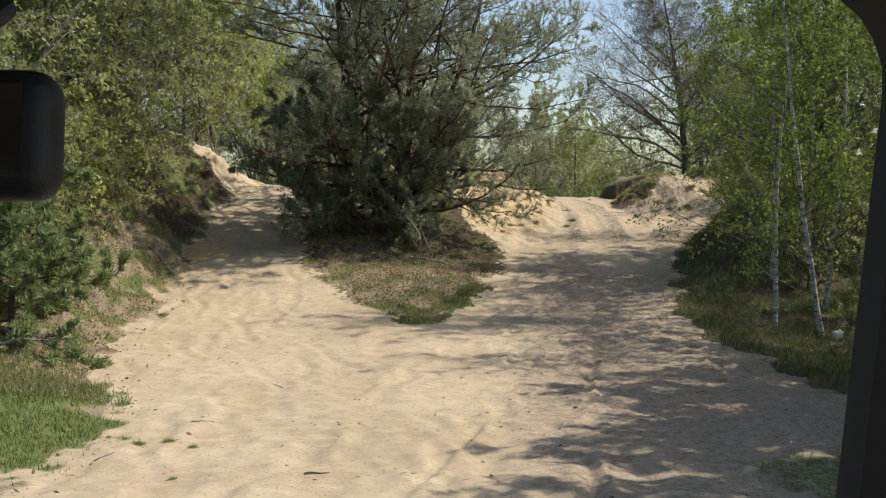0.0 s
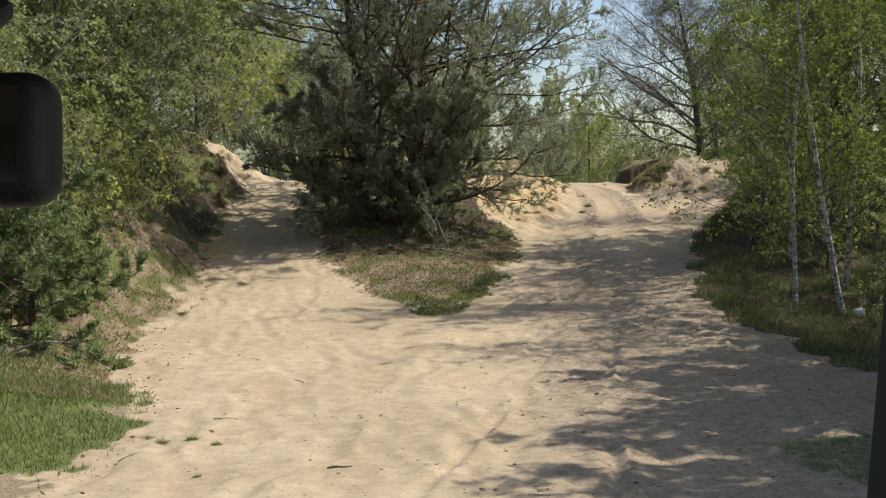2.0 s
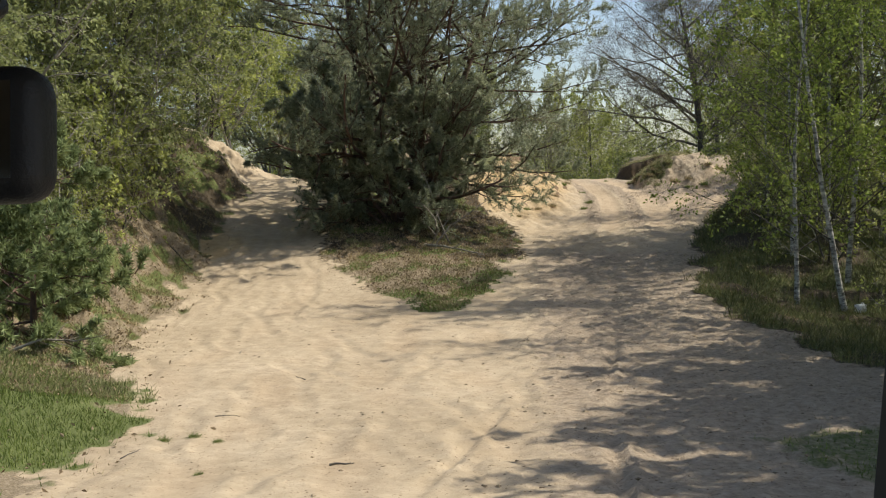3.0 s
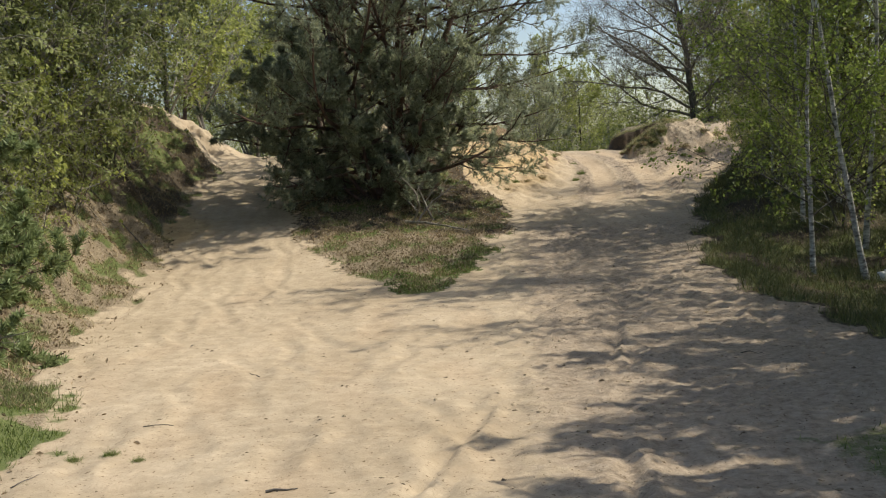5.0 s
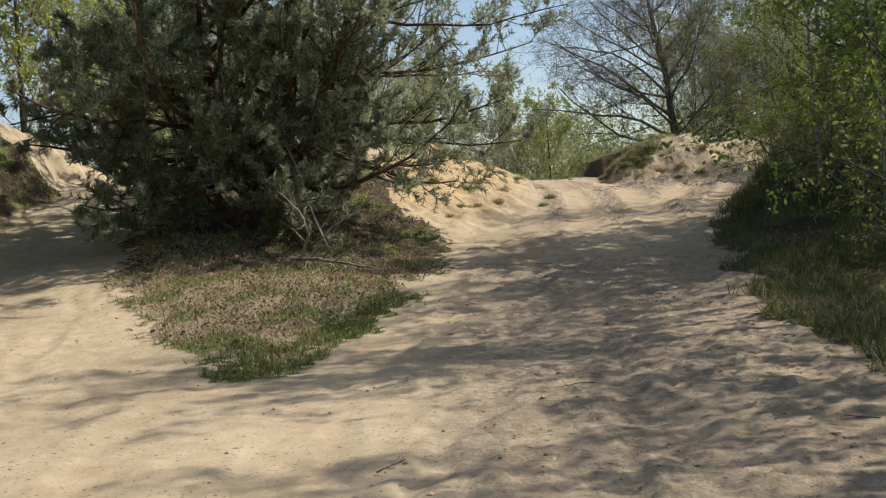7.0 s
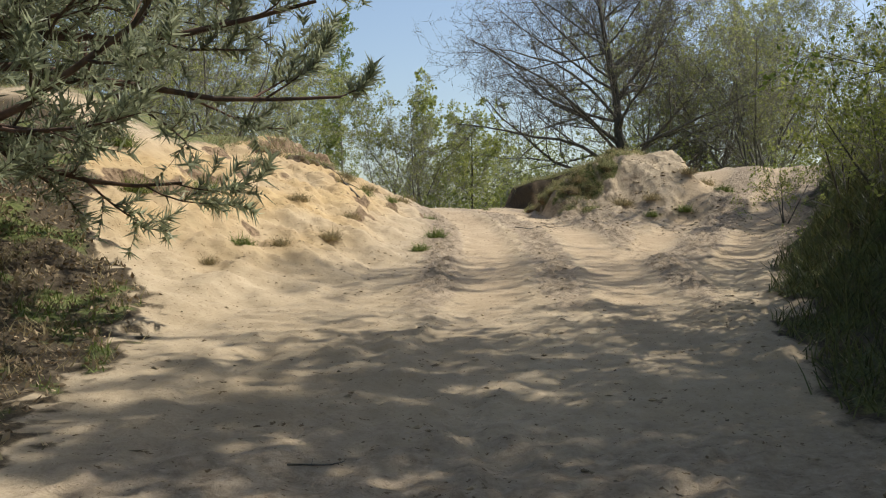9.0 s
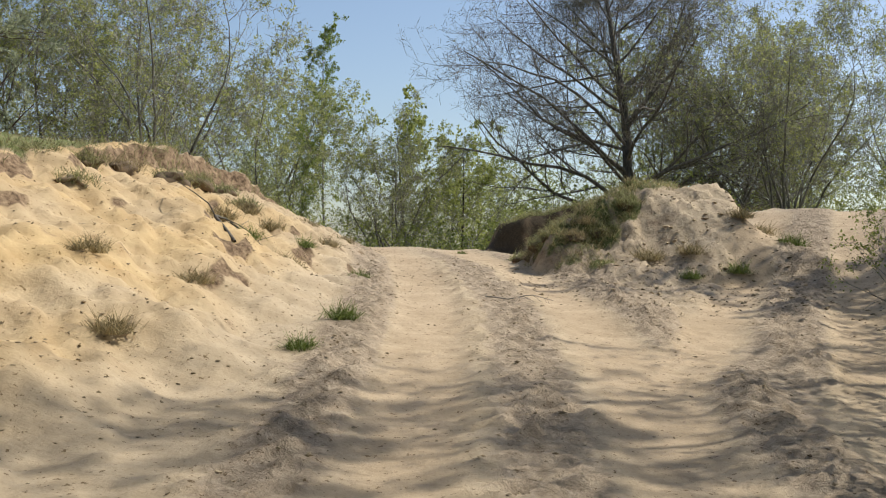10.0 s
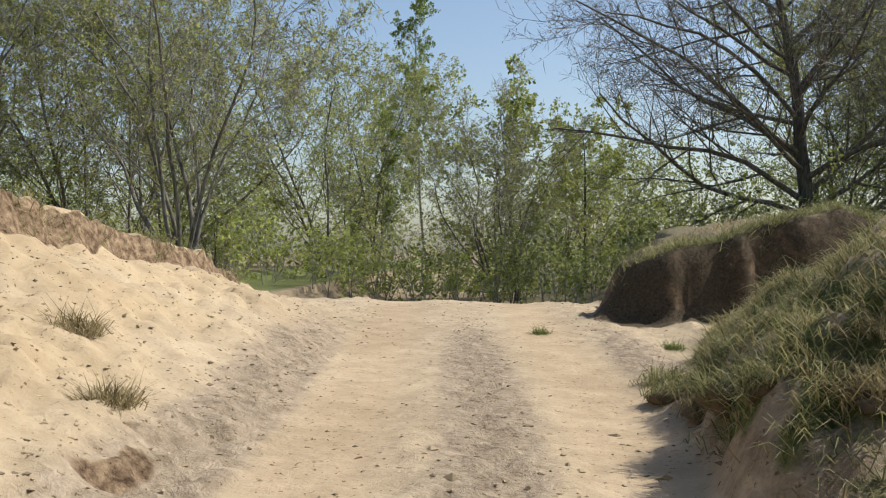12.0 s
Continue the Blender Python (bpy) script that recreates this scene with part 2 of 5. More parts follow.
def clods(x, y):
    """Fine relief: churned sand, wheel ruts, small lumps."""
    w3, w4, w5 = wave(x, y, 0.75, 3), wave(x, y, 0.34, 4), wave(x, y, 1.7, 5)
    z = 0.009 * w3 + 0.008 * w4 + 0.014 * w5
    z = z + 0.02 * np.clip(w3 * w4, 0, 1.5)
    # trampled lumps with sharp crests where many wheels have gone
    w7, w8 = wave(x, y * 1.1, 0.42, 7), wave(x, y * 1.1, 0.85, 8)
    ridge = np.clip(1 - 1.7 * np.abs(w7), 0, 1) ** 1.6 * np.clip(0.6 + w8, 0, 1.4)
    churn = np.clip(0.12 + 0.9 * ramp01(x - 0.06 * (y - 14), -0.6, 1.6), 0, 1) * ramp01(y, 4, 9) * (1 - 0.8 * ramp01(y, 31, 35))
    across = np.clip(1 - 1.5 * np.abs(wave(x * 0.4, y, 0.34, 12)), 0, 1) ** 1.5 * np.clip(0.5 + w8, 0.1, 1.2)
    lumps = churn * (0.032 * ridge + 0.012 * np.clip(1 - 1.4 * np.abs(w8), 0, 1) + 0.04 * across)
    # crescent scuffs of turning wheels on the open sand
    scuff = np.clip(1 - 1.6 * np.abs(wave(x * 1.5 + 0.25 * y, y * 0.6, 0.8, 13)), 0, 1) ** 2 * np.clip(0.3 + wave(x, y, 3.4, 14), 0, 1)
    z = z + 0.028 * scuff * ramp01(y, 4, 8) * ramp01(y, 33, 29)
    z = z + lumps * (1 - 0.75 * np.clip(wheel_tracks(x, y), 0, 1))
    for off, depth, bend in ((-1.5, 0.065, 0.0), (0.1, 0.065, 0.0), (-2.6, 0.06, -1.6), (-3.9, 0.06, -1.6), (-0.4, 0.05, -2.2), (-1.7, 0.05, -2.2), (1.6, 0.06, 0.5), (3.1, 0.06, 0.5)):
        mid = along(y, (0, 12, 20, 26.3, 32, 36, 40, 46, 56), (1.0, 1.9, 3.0, 4.1, 5.3, 5.9, 6.3, 6.4, 6.0)) + off * np.interp(y, (5, 30, 40), (1.0, 0.7, 0.62)) + bend * np.interp(y, (5, 26), (0.0, 1.6))
        d = (x - mid + 0.1 * w5 + 0.25 * wave(x * 0.2, y, 6.0, 23) * ramp01(y, 32, 28)) / (0.17 + 0.09 * ramp01(y, 30, 38))
        depth = depth * (0.55 * ramp01(y, 28, 35) + np.clip(0.25 + 0.7 * wave(x * 0.5, y * 0.5, 1.6, int(40 + 10 * off)), 0, 0.9) * ramp01(y, 35, 28))
        z = z - depth * np.exp(-d * d) * (0.7 + 0.3 * w3) + 0.55 * depth * np.exp(-((np.abs(d) - 1.7) / 0.6) ** 2) * (0.8 + 0.6 * w4)
    # pocks and heaped rims that tyres and boots leave
    pock = np.clip(wave(x, y, 0.26, 24) * wave(x + 3, y, 0.31, 25), 0, 1.2)
    z = z - 0.03 * pock * (0.12 + churn) * ramp01(y, 4, 7) + 0.014 * wave(x, y, 0.17, 26) * (0.15 + churn) * np.clip(0.6 + w5, 0, 1)
    # single ruts: some sweep up to the saddle, one pair runs on along the way
    for line, offs, seed in (((-0.5, -1.6, -3.0, -4.3, -5.0, -5.4, -5.9), (-1.5, -0.8, -0.15, 0.55, 1.3, 2.0), 60), ((-0.6, -0.1, 0.6, 1.6, 2.6, 3.4, 3.9), (-1.35, 0.0, 0.35, 1.5), 70)):
        tyre = np.clip(0.75 + 0.5 * wave(x * 0.6, y, 0.5, seed + 20), 0.2, 1.3)
        centre, fade = along(y, (4, 9, 15, 20, 25, 30, 36), line), ramp01(y, 4, 6) * ramp01(y, 34, 30)
        for k, off in enumerate(offs):
            mid = centre + off * np.interp(y, (5, 30), (1.3, 0.55)) + 0.1 * np.sin(1.4 * y + 2.1 * k) + 0.07 * np.sin(3.3 * y + k)
            d = (x - mid) / 0.11
            tread = tyre * np.clip(0.55 + 0.5 * np.sin(0.9 * y + 4.7 * k + 0.6 * np.sin(0.37 * y)), 0.1, 1)
            z = z + fade * tread * (-0.05 * np.exp(-d * d) + 0.03 * np.exp(-((np.abs(d) - 1.8) / 0.7) ** 2))
    z = z * (1 - (0.36 + 0.14 * (1 - churn)) * ramp01(y, 36, 32))
    # two fresh grooves with a heaped rim, pressed by single tyres
    for gx in ((-0.4, 0.59, 1.7, 2.6, 3.6), (1.18, 1.75, 2.6, 3.4, 4.3)):
        d = x - np.interp(y, (8.1, 12.9, 18.3, 23, 28), gx) + 0.03 * w5
        z = z + ramp01(y, 5, 7) * ramp01(y, 20, 14) * np.clip(0.5 + 0.7 * np.sin(0.8 * y + gx[0]), 0.15, 1) * (-0.05 * np.exp(-(d / 0.06) ** 2) + 0.05 * np.exp(-((d - 0.13) / 0.055) ** 2) * np.clip(0.55 + 0.6 * w4, 0.1, 1.2))
    # slumped lumps and runnels on the sand slopes
    sl = np.clip(mound_foot(y) - x, 0, 4)
    face = ramp01(sl, 0.1, 0.8) * ramp01(sl, 3.6, 2.8) * ramp01(y, 33, 37)
    kn = np.clip(1.4 - np.hypot((x - 9.6) / 3.0, (y - 45.0) / 4.0), 0, 1)
    z = z + np.clip(face + kn, 0, 1) * (0.05 * w7 * w8 + 0.06 * np.clip(1 - 1.3 * np.abs(wave(x, y, 0.9, 9)), 0, 1) * np.clip(0.5 + w5, 0, 1.3) * (1 - 0.7 * ramp01(y, 43, 46)) + 0.035 * wave(x, y, 0.3, 11))
    # the knoll's grassy side is lumpier still
    hump = 1 - ramp01(np.hypot((x - 8.4) / 1.3, (y - 46.4) / 2.5), 0.6, 1.1)
    z = z + hump * (0.09 * np.clip(1 - 1.2 * np.abs(wave(x, y, 0.8, 16)), 0, 1) + 0.07 * w7)
    # trodden clods beside the lanes of the fork
    zone = ramp01(x, 7.2, 7.8) * ramp01(y, 35, 38) * ramp01(y, 50, 47) * ramp01(x, 15, 14)
    z = z + zone * (0.04 * ridge + 0.02 * np.clip(1 - 1.4 * np.abs(w4), 0, 1))
    # the ruts of the fork
    for off in (-0.75, 0.75):
        mid = np.interp(y, (34, 40, 48, 54), (6.6, 9.2, 13.0, 14.5)) + off
        d = (x - mid) / 0.27
        z = z - 0.07 * np.exp(-d * d) * ramp01(y, 33, 37)
    lane = np.clip(wheel_tracks(x, y), 0, 1)
    rows = 0.0
    for off in (-1.35, 0.0, 1.35):
        mid = np.interp(y, (26.3, 32, 36, 40, 46, 56), (4.1, 5.3, 5.9, 6.3, 6.4, 6.0)) + off
        rows = rows + np.exp(-((x - mid) / 0.3) ** 2) * ramp01(y, 30, 35)
    z = z + rows * (0.012 + 0.035 * np.clip(1 - 1.5 * np.abs(w7), 0, 1) + 0.02 * w4)
    z = z * (1 - 0.8 * lane) - 0.03 * lane
    return z * (1 - 0.6 * ramp01(y, 43, 48) * ramp01(x, 4.2, 4.8) * ramp01(x, 8.2, 7.4))


def ground_height(x, y):
    x, y = np.atleast_1d(np.asarray(x, float)), np.atleast_1d(np.asarray(y, float))
    return land(x, y) + clods(x, y) * fine_zone(x, y)


def fine_zone(x, y):
    return ramp01(x, -16, -12) * ramp01(x, 20, 16) * ramp01(y, 0, 3) * ramp01(y, 64, 58)


def gz(x, y):
    return float(ground_height(x, y)[0])


def cover(x, y):
    """How much green turf, dry litter, humus (with painted shade) and ochre sand lie at a place."""
    w2, w3, w5 = wave(x, y, 2.6, 2), wave(x, y, 0.75, 3), wave(x, y, 1.7, 5)
    jag = 0.35 * w2 + 0.18 * w3
    west = ramp01(sand_left(y) - x + jag, -0.15, 0.5) * (1 - 0.95 * ramp01(y, 36.2, 37.2) * ramp01(x, -11.5, -9.8))
    east = ramp01(x - sand_right(y) + jag, -0.1, 0.5)
    # tongue of turf in front of the pine
    lo = along(y, (21.0, 23.5, 27, 30, 36), (-0.35, -2.0, -3.8, -4.2, -4.4))
    hi = along(y, (21.0, 24, 27, 30, 33, 36), (-0.35, 0.75, 1.45, 1.9, 1.7, 0.3))
    fray = 0.7 * jag + 0.22 * wave(x, y, 0.34, 4)
    tongue = ramp01(x - lo + fray, -0.1, 0.6) * ramp01(hi - x + fray, -0.1, 0.5) * ramp01(y, 20.9, 21.4) * ramp01(y, 38.5, 36)
    rim = tongue * ramp01(y, 28, 25) * np.clip(ramp01(y, 23.8, 22.0) + ramp01(hi - x, 0.9, 0.4), 0, 1)
    top = ramp01(mound_foot(y) - x - 1.05 * mound_width(y) + 0.5 * jag, -0.05, 0.4) * ramp01(x - branch_mid(y), 2.2, 3.2) * ramp01(y, 37.5, 40)
    knoll = 1 - ramp01(np.hypot((x - 8.75) / 1.75, (y - 46.3) / 3.3) + 0.16 * w3, 0.85, 1.05) 
    knoll = knoll * ramp01(x + 0.12 * w3 - 0.22 * np.clip(y - 46, 0, 3), 7.38, 7.6) * ramp01(y - 1.4 * ramp01(x, 8.1, 9.4) + 0.3 * w3, 43.7, 44.1)
    back = ramp01(y, 57, 61)
    upland = ramp01(y, 51.7, 52.2) * ramp01(x, 7.8, 8.4)
    lawn = ramp01(np.hypot((x + 5.9) / 2.2, (y - 12.2) / 2.6) + 0.25 * w2 + 0.12 * w3, 1.1, 0.75)
    lawn = lawn + 0.45 * ramp01(np.hypot((x - 4.6) / 1.8, (y - 9.0) / 2.3) + 0.3 * w2 + 0.15 * w3, 1.1, 0.7)
    green = np.clip(0.9 * rim + 0.55 * tongue * ramp01(w5 + 0.6 * w3, -0.5, 0.7) + lawn + 0.85 * knoll * ramp01(x + 0.5 * w2, 9.9, 9.0) * np.clip(0.38 + ramp01(w3 + 0.6 * w5, -0.6, 0.4), 0, 1) + 0.5 * top + 0.45 * east * ramp01(w2 + 0.4, -0.6, 0.6) + 0.8 * west * ramp01(w5 + 0.8 * w3, -0.5, 0.7) + 0.05 * back + 0.3 * upland, 0, 1)
    litter = np.clip(west + tongue + 0.7 * top + 0.3 * knoll * ramp01(x + 0.6 * w2, 10.8, 9.2) + 0.6 * back + 0.8 * upland + 0.3 * east, 0, 1)
    # cut bank's face and end toned dark: bare soil with its shade painted in
    cut = y - cut_bank(x) + 0.14 * w2
    # tongue under the pine: litter soil, with the tree's shade put into the tone
    humus_shade = np.clip(0.5 * ramp01(cut, -0.45, -0.25) * ramp01(cut, 0.6, 0.4) * ramp01(x, 7.4, 7.8) + 0.9 * east * ramp01(y, 50, 44) + tongue * ramp01(y, 26.6, 29) * 0.85 + back * 0.1, 0, 1)
    end = x - (7.5 + 0.2 * (y - 51.4)) + 0.15 * w2
    # western ridge face: dark soil that also paints in the trees' shadow
    humus_shade = np.clip(humus_shade + 0.4 * ramp01(end, -0.25, 0.0) * ramp01(end, 0.8, 0.5) * ramp01(y, 51.2, 51.6) * ramp01(y, 58, 56) + 0.6 * west * ramp01(y, 27, 29.5) * ramp01(y, 37.4, 36.4), 0, 1)
    slope = np.clip(mound_foot(y) - x, 0, 4)
    ochre = ramp01(slope, 0.1, 1.2) * ramp01(slope, 3.8, 3.2) * ramp01(y, 33, 36) * (1 - 0.65 * ramp01(y, 43, 46)) * np.clip(0.75 + 0.45 * w5, 0, 1)
    ochre = np.clip(ochre + ramp01(np.hypot((x + 7.2) / 1.6, (y - 28.5) / 2.4) + 0.2 * w3, 1.1, 0.5), 0, 1)
    # even forest floor and meadow away from the pit
    out = np.clip(ramp01(x, 11.5, 14.5) * ramp01(y, 42, 36) + ramp01(x, -10, -13) + ramp01(x, 18, 22) + ramp01(x, -5, -8) * ramp01(y, 7, 3) + ramp01(x, 8.5, 11) * ramp01(y, 7, 3), 0, 1)
    green, litter, humus_shade, ochre = (v + (c - v) * out for v, c in ((green, 0.38), (litter, 0.7), (humus_shade, 0.25), (ochre, 0.0)))
    return np.clip(green, 0, 1), litter, humus_shade, ochre


def graded(lo, hi, step, far_lo, far_hi, grow=1.16):
    mid = list(np.arange(lo, hi + 1e-6, step))
    s, v, left = step, lo, []
    while v > far_lo:
        s *= grow
        v -= s
        left.append(v)
    s, v, right = step, mid[-1], []
    while v < far_hi:
        s *= grow
        v += s
        right.append(v)
    return np.array(left[::-1] + mid + right)


def mesh_from(name, verts, faces, smooth=True):
    """A mesh from arrays: verts (n,3) and faces (m,k)."""
    me = bpy.data.meshes.new(name)
    verts, faces = np.asarray(verts, np.float32), np.asarray(faces, np.int32)
    me.vertices.add(len(verts))
    me.vertices.foreach_set("co", verts.ravel())
    k = faces.shape[1]
    me.loops.add(faces.size)
    me.loops.foreach_set("vertex_index", faces.ravel())
    me.polygons.add(len(faces))
    me.polygons.foreach_set("loop_start", np.arange(0, faces.size, k, dtype=np.int32))
    me.polygons.foreach_set("use_smooth", np.full(len(faces), smooth))
    me.update(calc_edges=True)
    return me


def sand_material():
    m, nt, p, _ = material("dry_churned_sand")
    at = nt.nodes.new("ShaderNodeAttribute")
    at.attribute_name = "cover"
    sep = nt.nodes.new("ShaderNodeSeparateColor")
    nt.links.new(at.outputs["Color"], sep.inputs[0])
    big = noise_tex(nt, 0.5, 5)
    mid = noise_tex(nt, 4.0, 5, 0.6)
    fine = noise_tex(nt, 38.0, 4, 0.7)
    grit = noise_tex(nt, 160.0, 2, 0.6)
    sand = ramp(nt, big, [(0.3, (0.40, 0.32, 0.216)), (0.7, (0.50, 0.408, 0.286))])
    sand = mix(nt, 1.0, sand, ramp(nt, mid, [(0.3, (0.86, 0.84, 0.8)), (0.7, (1.06, 1.05, 1.03))]), "MULTIPLY")
    sand = mix(nt, 1.0, sand, ramp(nt, fine, [(0.25, (0.84, 0.82, 0.79)), (0.5, (1, 1, 1))]), "MULTIPLY")
    la = nt.nodes.new("ShaderNodeAttribute")
    la.attribute_name = "lane"
    sand = mix(nt, la.outputs["Fac"], sand, mix(nt, 1.0, sand, (1.02, 0.98, 0.95), "MULTIPLY"))
    ochre = ramp(nt, mid, [(0.3, (0.40, 0.275, 0.135)), (0.7, (0.52, 0.385, 0.205))])
    col = mix(nt, at.outputs["Alpha"], sand, ochre)
    litter = ramp(nt, fine, [(0.3, (0.09, 0.07, 0.042)), (0.5, (0.23, 0.18, 0.115)), (0.7, (0.36, 0.295, 0.205))])
    humus_shade = ramp(nt, fine, [(0.3, (0.035, 0.028, 0.018)), (0.7, (0.11, 0.085, 0.055))])
    turf = ramp(nt, fine, [(0.3, (0.06, 0.08, 0.025)), (0.7, (0.18, 0.20, 0.07))])

    def patchy(sock, scale):
        n = noise_tex(nt, scale, 5, 0.7)
        a = nt.nodes.new("ShaderNodeMath")
        a.operation = "MULTIPLY_ADD"
        nt.links.new(n, a.inputs[0])
        a.inputs[1].default_value = 0.9
        nt.links.new(sock, a.inputs[2])
        return ramp(nt, a.outputs[0], [(0.72, (0, 0, 0)), (0.98, (1, 1, 1))])

    da = nt.nodes.new("ShaderNodeAttribute")
    da.attribute_name = "damp"
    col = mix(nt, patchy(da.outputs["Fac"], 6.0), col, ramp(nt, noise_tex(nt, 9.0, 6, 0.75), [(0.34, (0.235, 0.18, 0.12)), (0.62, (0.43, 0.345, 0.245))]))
    ea = nt.nodes.new("ShaderNodeAttribute")
    ea.attribute_name = "earth"
    earth = ramp(nt, noise_tex(nt, 14.0, 5, 0.7), [(0.36, (0.07, 0.045, 0.025)), (0.5, (0.19, 0.13, 0.08)), (0.68, (0.36, 0.265, 0.165))])
    col = mix(nt, patchy(ea.outputs["Fac"], 3.0), col, earth)
    col = mix(nt, patchy(sep.outputs[1], 5.0), col, litter)
    specks = ramp(nt, noise_tex(nt, 24.0, 3, 0.6), [(0.32, (0.4, 0.35, 0.28)), (0.37, (1, 1, 1))])
    col = mix(nt, 1.0, col, specks, "MULTIPLY")
    col = mix(nt, patchy(sep.outputs[2], 2.0), col, humus_shade)
    col = mix(nt, patchy(sep.outputs[0], 7.0), col, turf)
    nt.links.new(col, p.inputs["Base Color"])
    p.inputs["Roughness"].default_value = 0.95
    p.inputs["Specular IOR Level"].default_value = 0.15
    lump = noise_tex(nt, 9.0, 6, 0.72, 0.6)
    b0 = node(nt, "ShaderNodeBump", Distance=0.11)
    nt.links.new(lump, b0.inputs["Height"])
    amount = nt.nodes.new("ShaderNodeMath")
    amount.operation = "MULTIPLY_ADD"
    nt.links.new(da.outputs["Fac"], amount.inputs[0])
    amount.inputs[1].default_value, amount.inputs[2].default_value = 0.5, 0.2
    nt.links.new(amount.outputs[0], b0.inputs["Strength"])
    crumb = node(nt, "ShaderNodeTexNoise", Scale=7.0, Detail=7.0, Roughness=0.6)
    crumb.noise_type = "RIDGED_MULTIFRACTAL"
    nt.links.new(nt.nodes.new("ShaderNodeTexCoord").outputs["Object"], crumb.inputs["Vector"])
    n0 = bump(nt, crumb.outputs["Fac"], 0.35, 0.02, b0.outputs["Normal"])
    n1 = bump(nt, mid, 0.3, 0.05, n0)
    n2 = bump(nt, fine, 0.35, 0.014, n1)
    n3 = bump(nt, grit, 0.25, 0.004, n2)
    nt.links.new(n3, p.inputs["Normal"])
    return m


def build_ground():
    xs = graded(-9.0, 12.0, 0.058, -900, 900)
    ys = graded(6.0, 54.0, 0.066, -700, 1500)
    X, Y = np.meshgrid(xs, ys)
    x, y = X.ravel(), Y.ravel()
    z = ground_height(x, y)
    nx, ny = len(xs), len(ys)
    i = np.arange(nx * (ny - 1)).reshape(ny - 1, nx)[:, :-1].ravel()
    me = mesh_from("ground", np.c_[x, y, z], np.c_[i, i + 1, i + nx + 1, i + nx])
    at = me.color_attributes.new("cover", "FLOAT_COLOR", "POINT")
    at.data.foreach_set("color", np.stack(cover(x, y), 1).astype(np.float32).ravel())
    zz = land(x, y).reshape(ny, nx)
    gy, gx = np.gradient(zz, ys, xs)
    steep = ramp01(np.hypot(gx, gy), 0.72, 1.0).ravel() * np.clip(ramp01(x, -1, 1) * ramp01(y, 34, 38) + 0.15 + 0.35 * ramp01(x, -5, -3), 0, 1) * (1 - 0.7 * ramp01(x, 6.8, 7.4) * ramp01(y, 50.5, 49.5) * ramp01(y, 40, 43))
    ea = me.attributes.new("earth", "FLOAT", "POINT")
    ea.data.foreach_set("value", np.clip(steep, 0, 1).astype(np.float32))
    strip = np.zeros_like(x)
    for off in (-1.35, 0.0, 1.35):
        mid = np.interp(y, (26.3, 32, 36, 40, 46, 56), (4.1, 5.3, 5.9, 6.3, 6.4, 6.0)) + off
        strip += np.exp(-((x - mid) / 0.3) ** 2) * ramp01(y, 31, 35) * ramp01(y, 53, 48)
    fk = np.interp(y, (34, 40, 48, 54), (6.6, 9.2, 13.0, 14.5))
    strip += (np.exp(-((x - fk) / 0.3) ** 2) + np.exp(-((x - fk - 1.5) / 0.35) ** 2)) * ramp01(y, 35, 38)
    strip += 0.22 * ramp01(x, 7.2, 7.8) * ramp01(y, 35, 38) * ramp01(y, 50, 47) * ramp01(x, 15, 14)
    strip += 0.2 * np.clip(1.3 - np.hypot((x - 8.6) / 2.4, (y - 43.0) / 2.6), 0, 1)
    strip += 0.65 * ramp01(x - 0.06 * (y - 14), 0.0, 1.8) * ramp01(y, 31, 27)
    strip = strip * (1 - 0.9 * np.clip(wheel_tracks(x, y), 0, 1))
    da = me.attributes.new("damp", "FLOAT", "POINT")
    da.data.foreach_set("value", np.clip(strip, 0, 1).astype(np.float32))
    tint = me.attributes.new("lane", "FLOAT", "POINT")
    tint.data.foreach_set("value", np.clip(wheel_tracks(x, y), 0, 1).astype(np.float32))
    me.materials.append(sand_material())
    return tagged(new("ground", me), "pale dry sand pit floor with ruts, turf and leaf litter", "ground", kind="structure")


ground = build_ground()


# ---------------------------------------------------------------- things and parts
def thing(name, m, label, category, group="", kind=""):
    ob = new(name)
    ob.empty_display_size = 0.2
    ob.matrix_world = m
    return tagged(ob, label, category, group, kind)


def part(name, me, mat, parent, label=""):
    if isinstance(me, bmesh.types.BMesh):
        b, me = me, bpy.data.meshes.new(name)
        b.to_mesh(me)
        b.free()
    if mat is not None:
        me.materials.append(mat)
    ob = new(name, me)
    ob.parent = parent
    if label:
        tagged(ob, label)
    return ob


# ---------------------------------------------------------------- trees
def unit(v):
    return v / np.maximum(np.linalg.norm(v, axis=-1, keepdims=True), 1e-9)


def side_of(d, rg):
    """Random unit vectors square to d."""
    return unit(np.cross(d, unit(rg.normal(size=d.shape))))


def shoots(rg, start, way, length, radius, n, wander, lift, tip=0.25):
    """Polylines with n points that wander and lift (or hang) as they go."""
    P, d = [start], way
    for k in range(n - 1):
        d = unit(d + wander * rg.normal(size=d.shape) + np.array([0, 0, 1.0]) * lift)
        P.append(P[-1] + d * (length / (n - 1))[:, None])
    taper = np.linspace(1, tip, n)
    return np.stack(P, 1), radius[:, None] * taper[None, :]


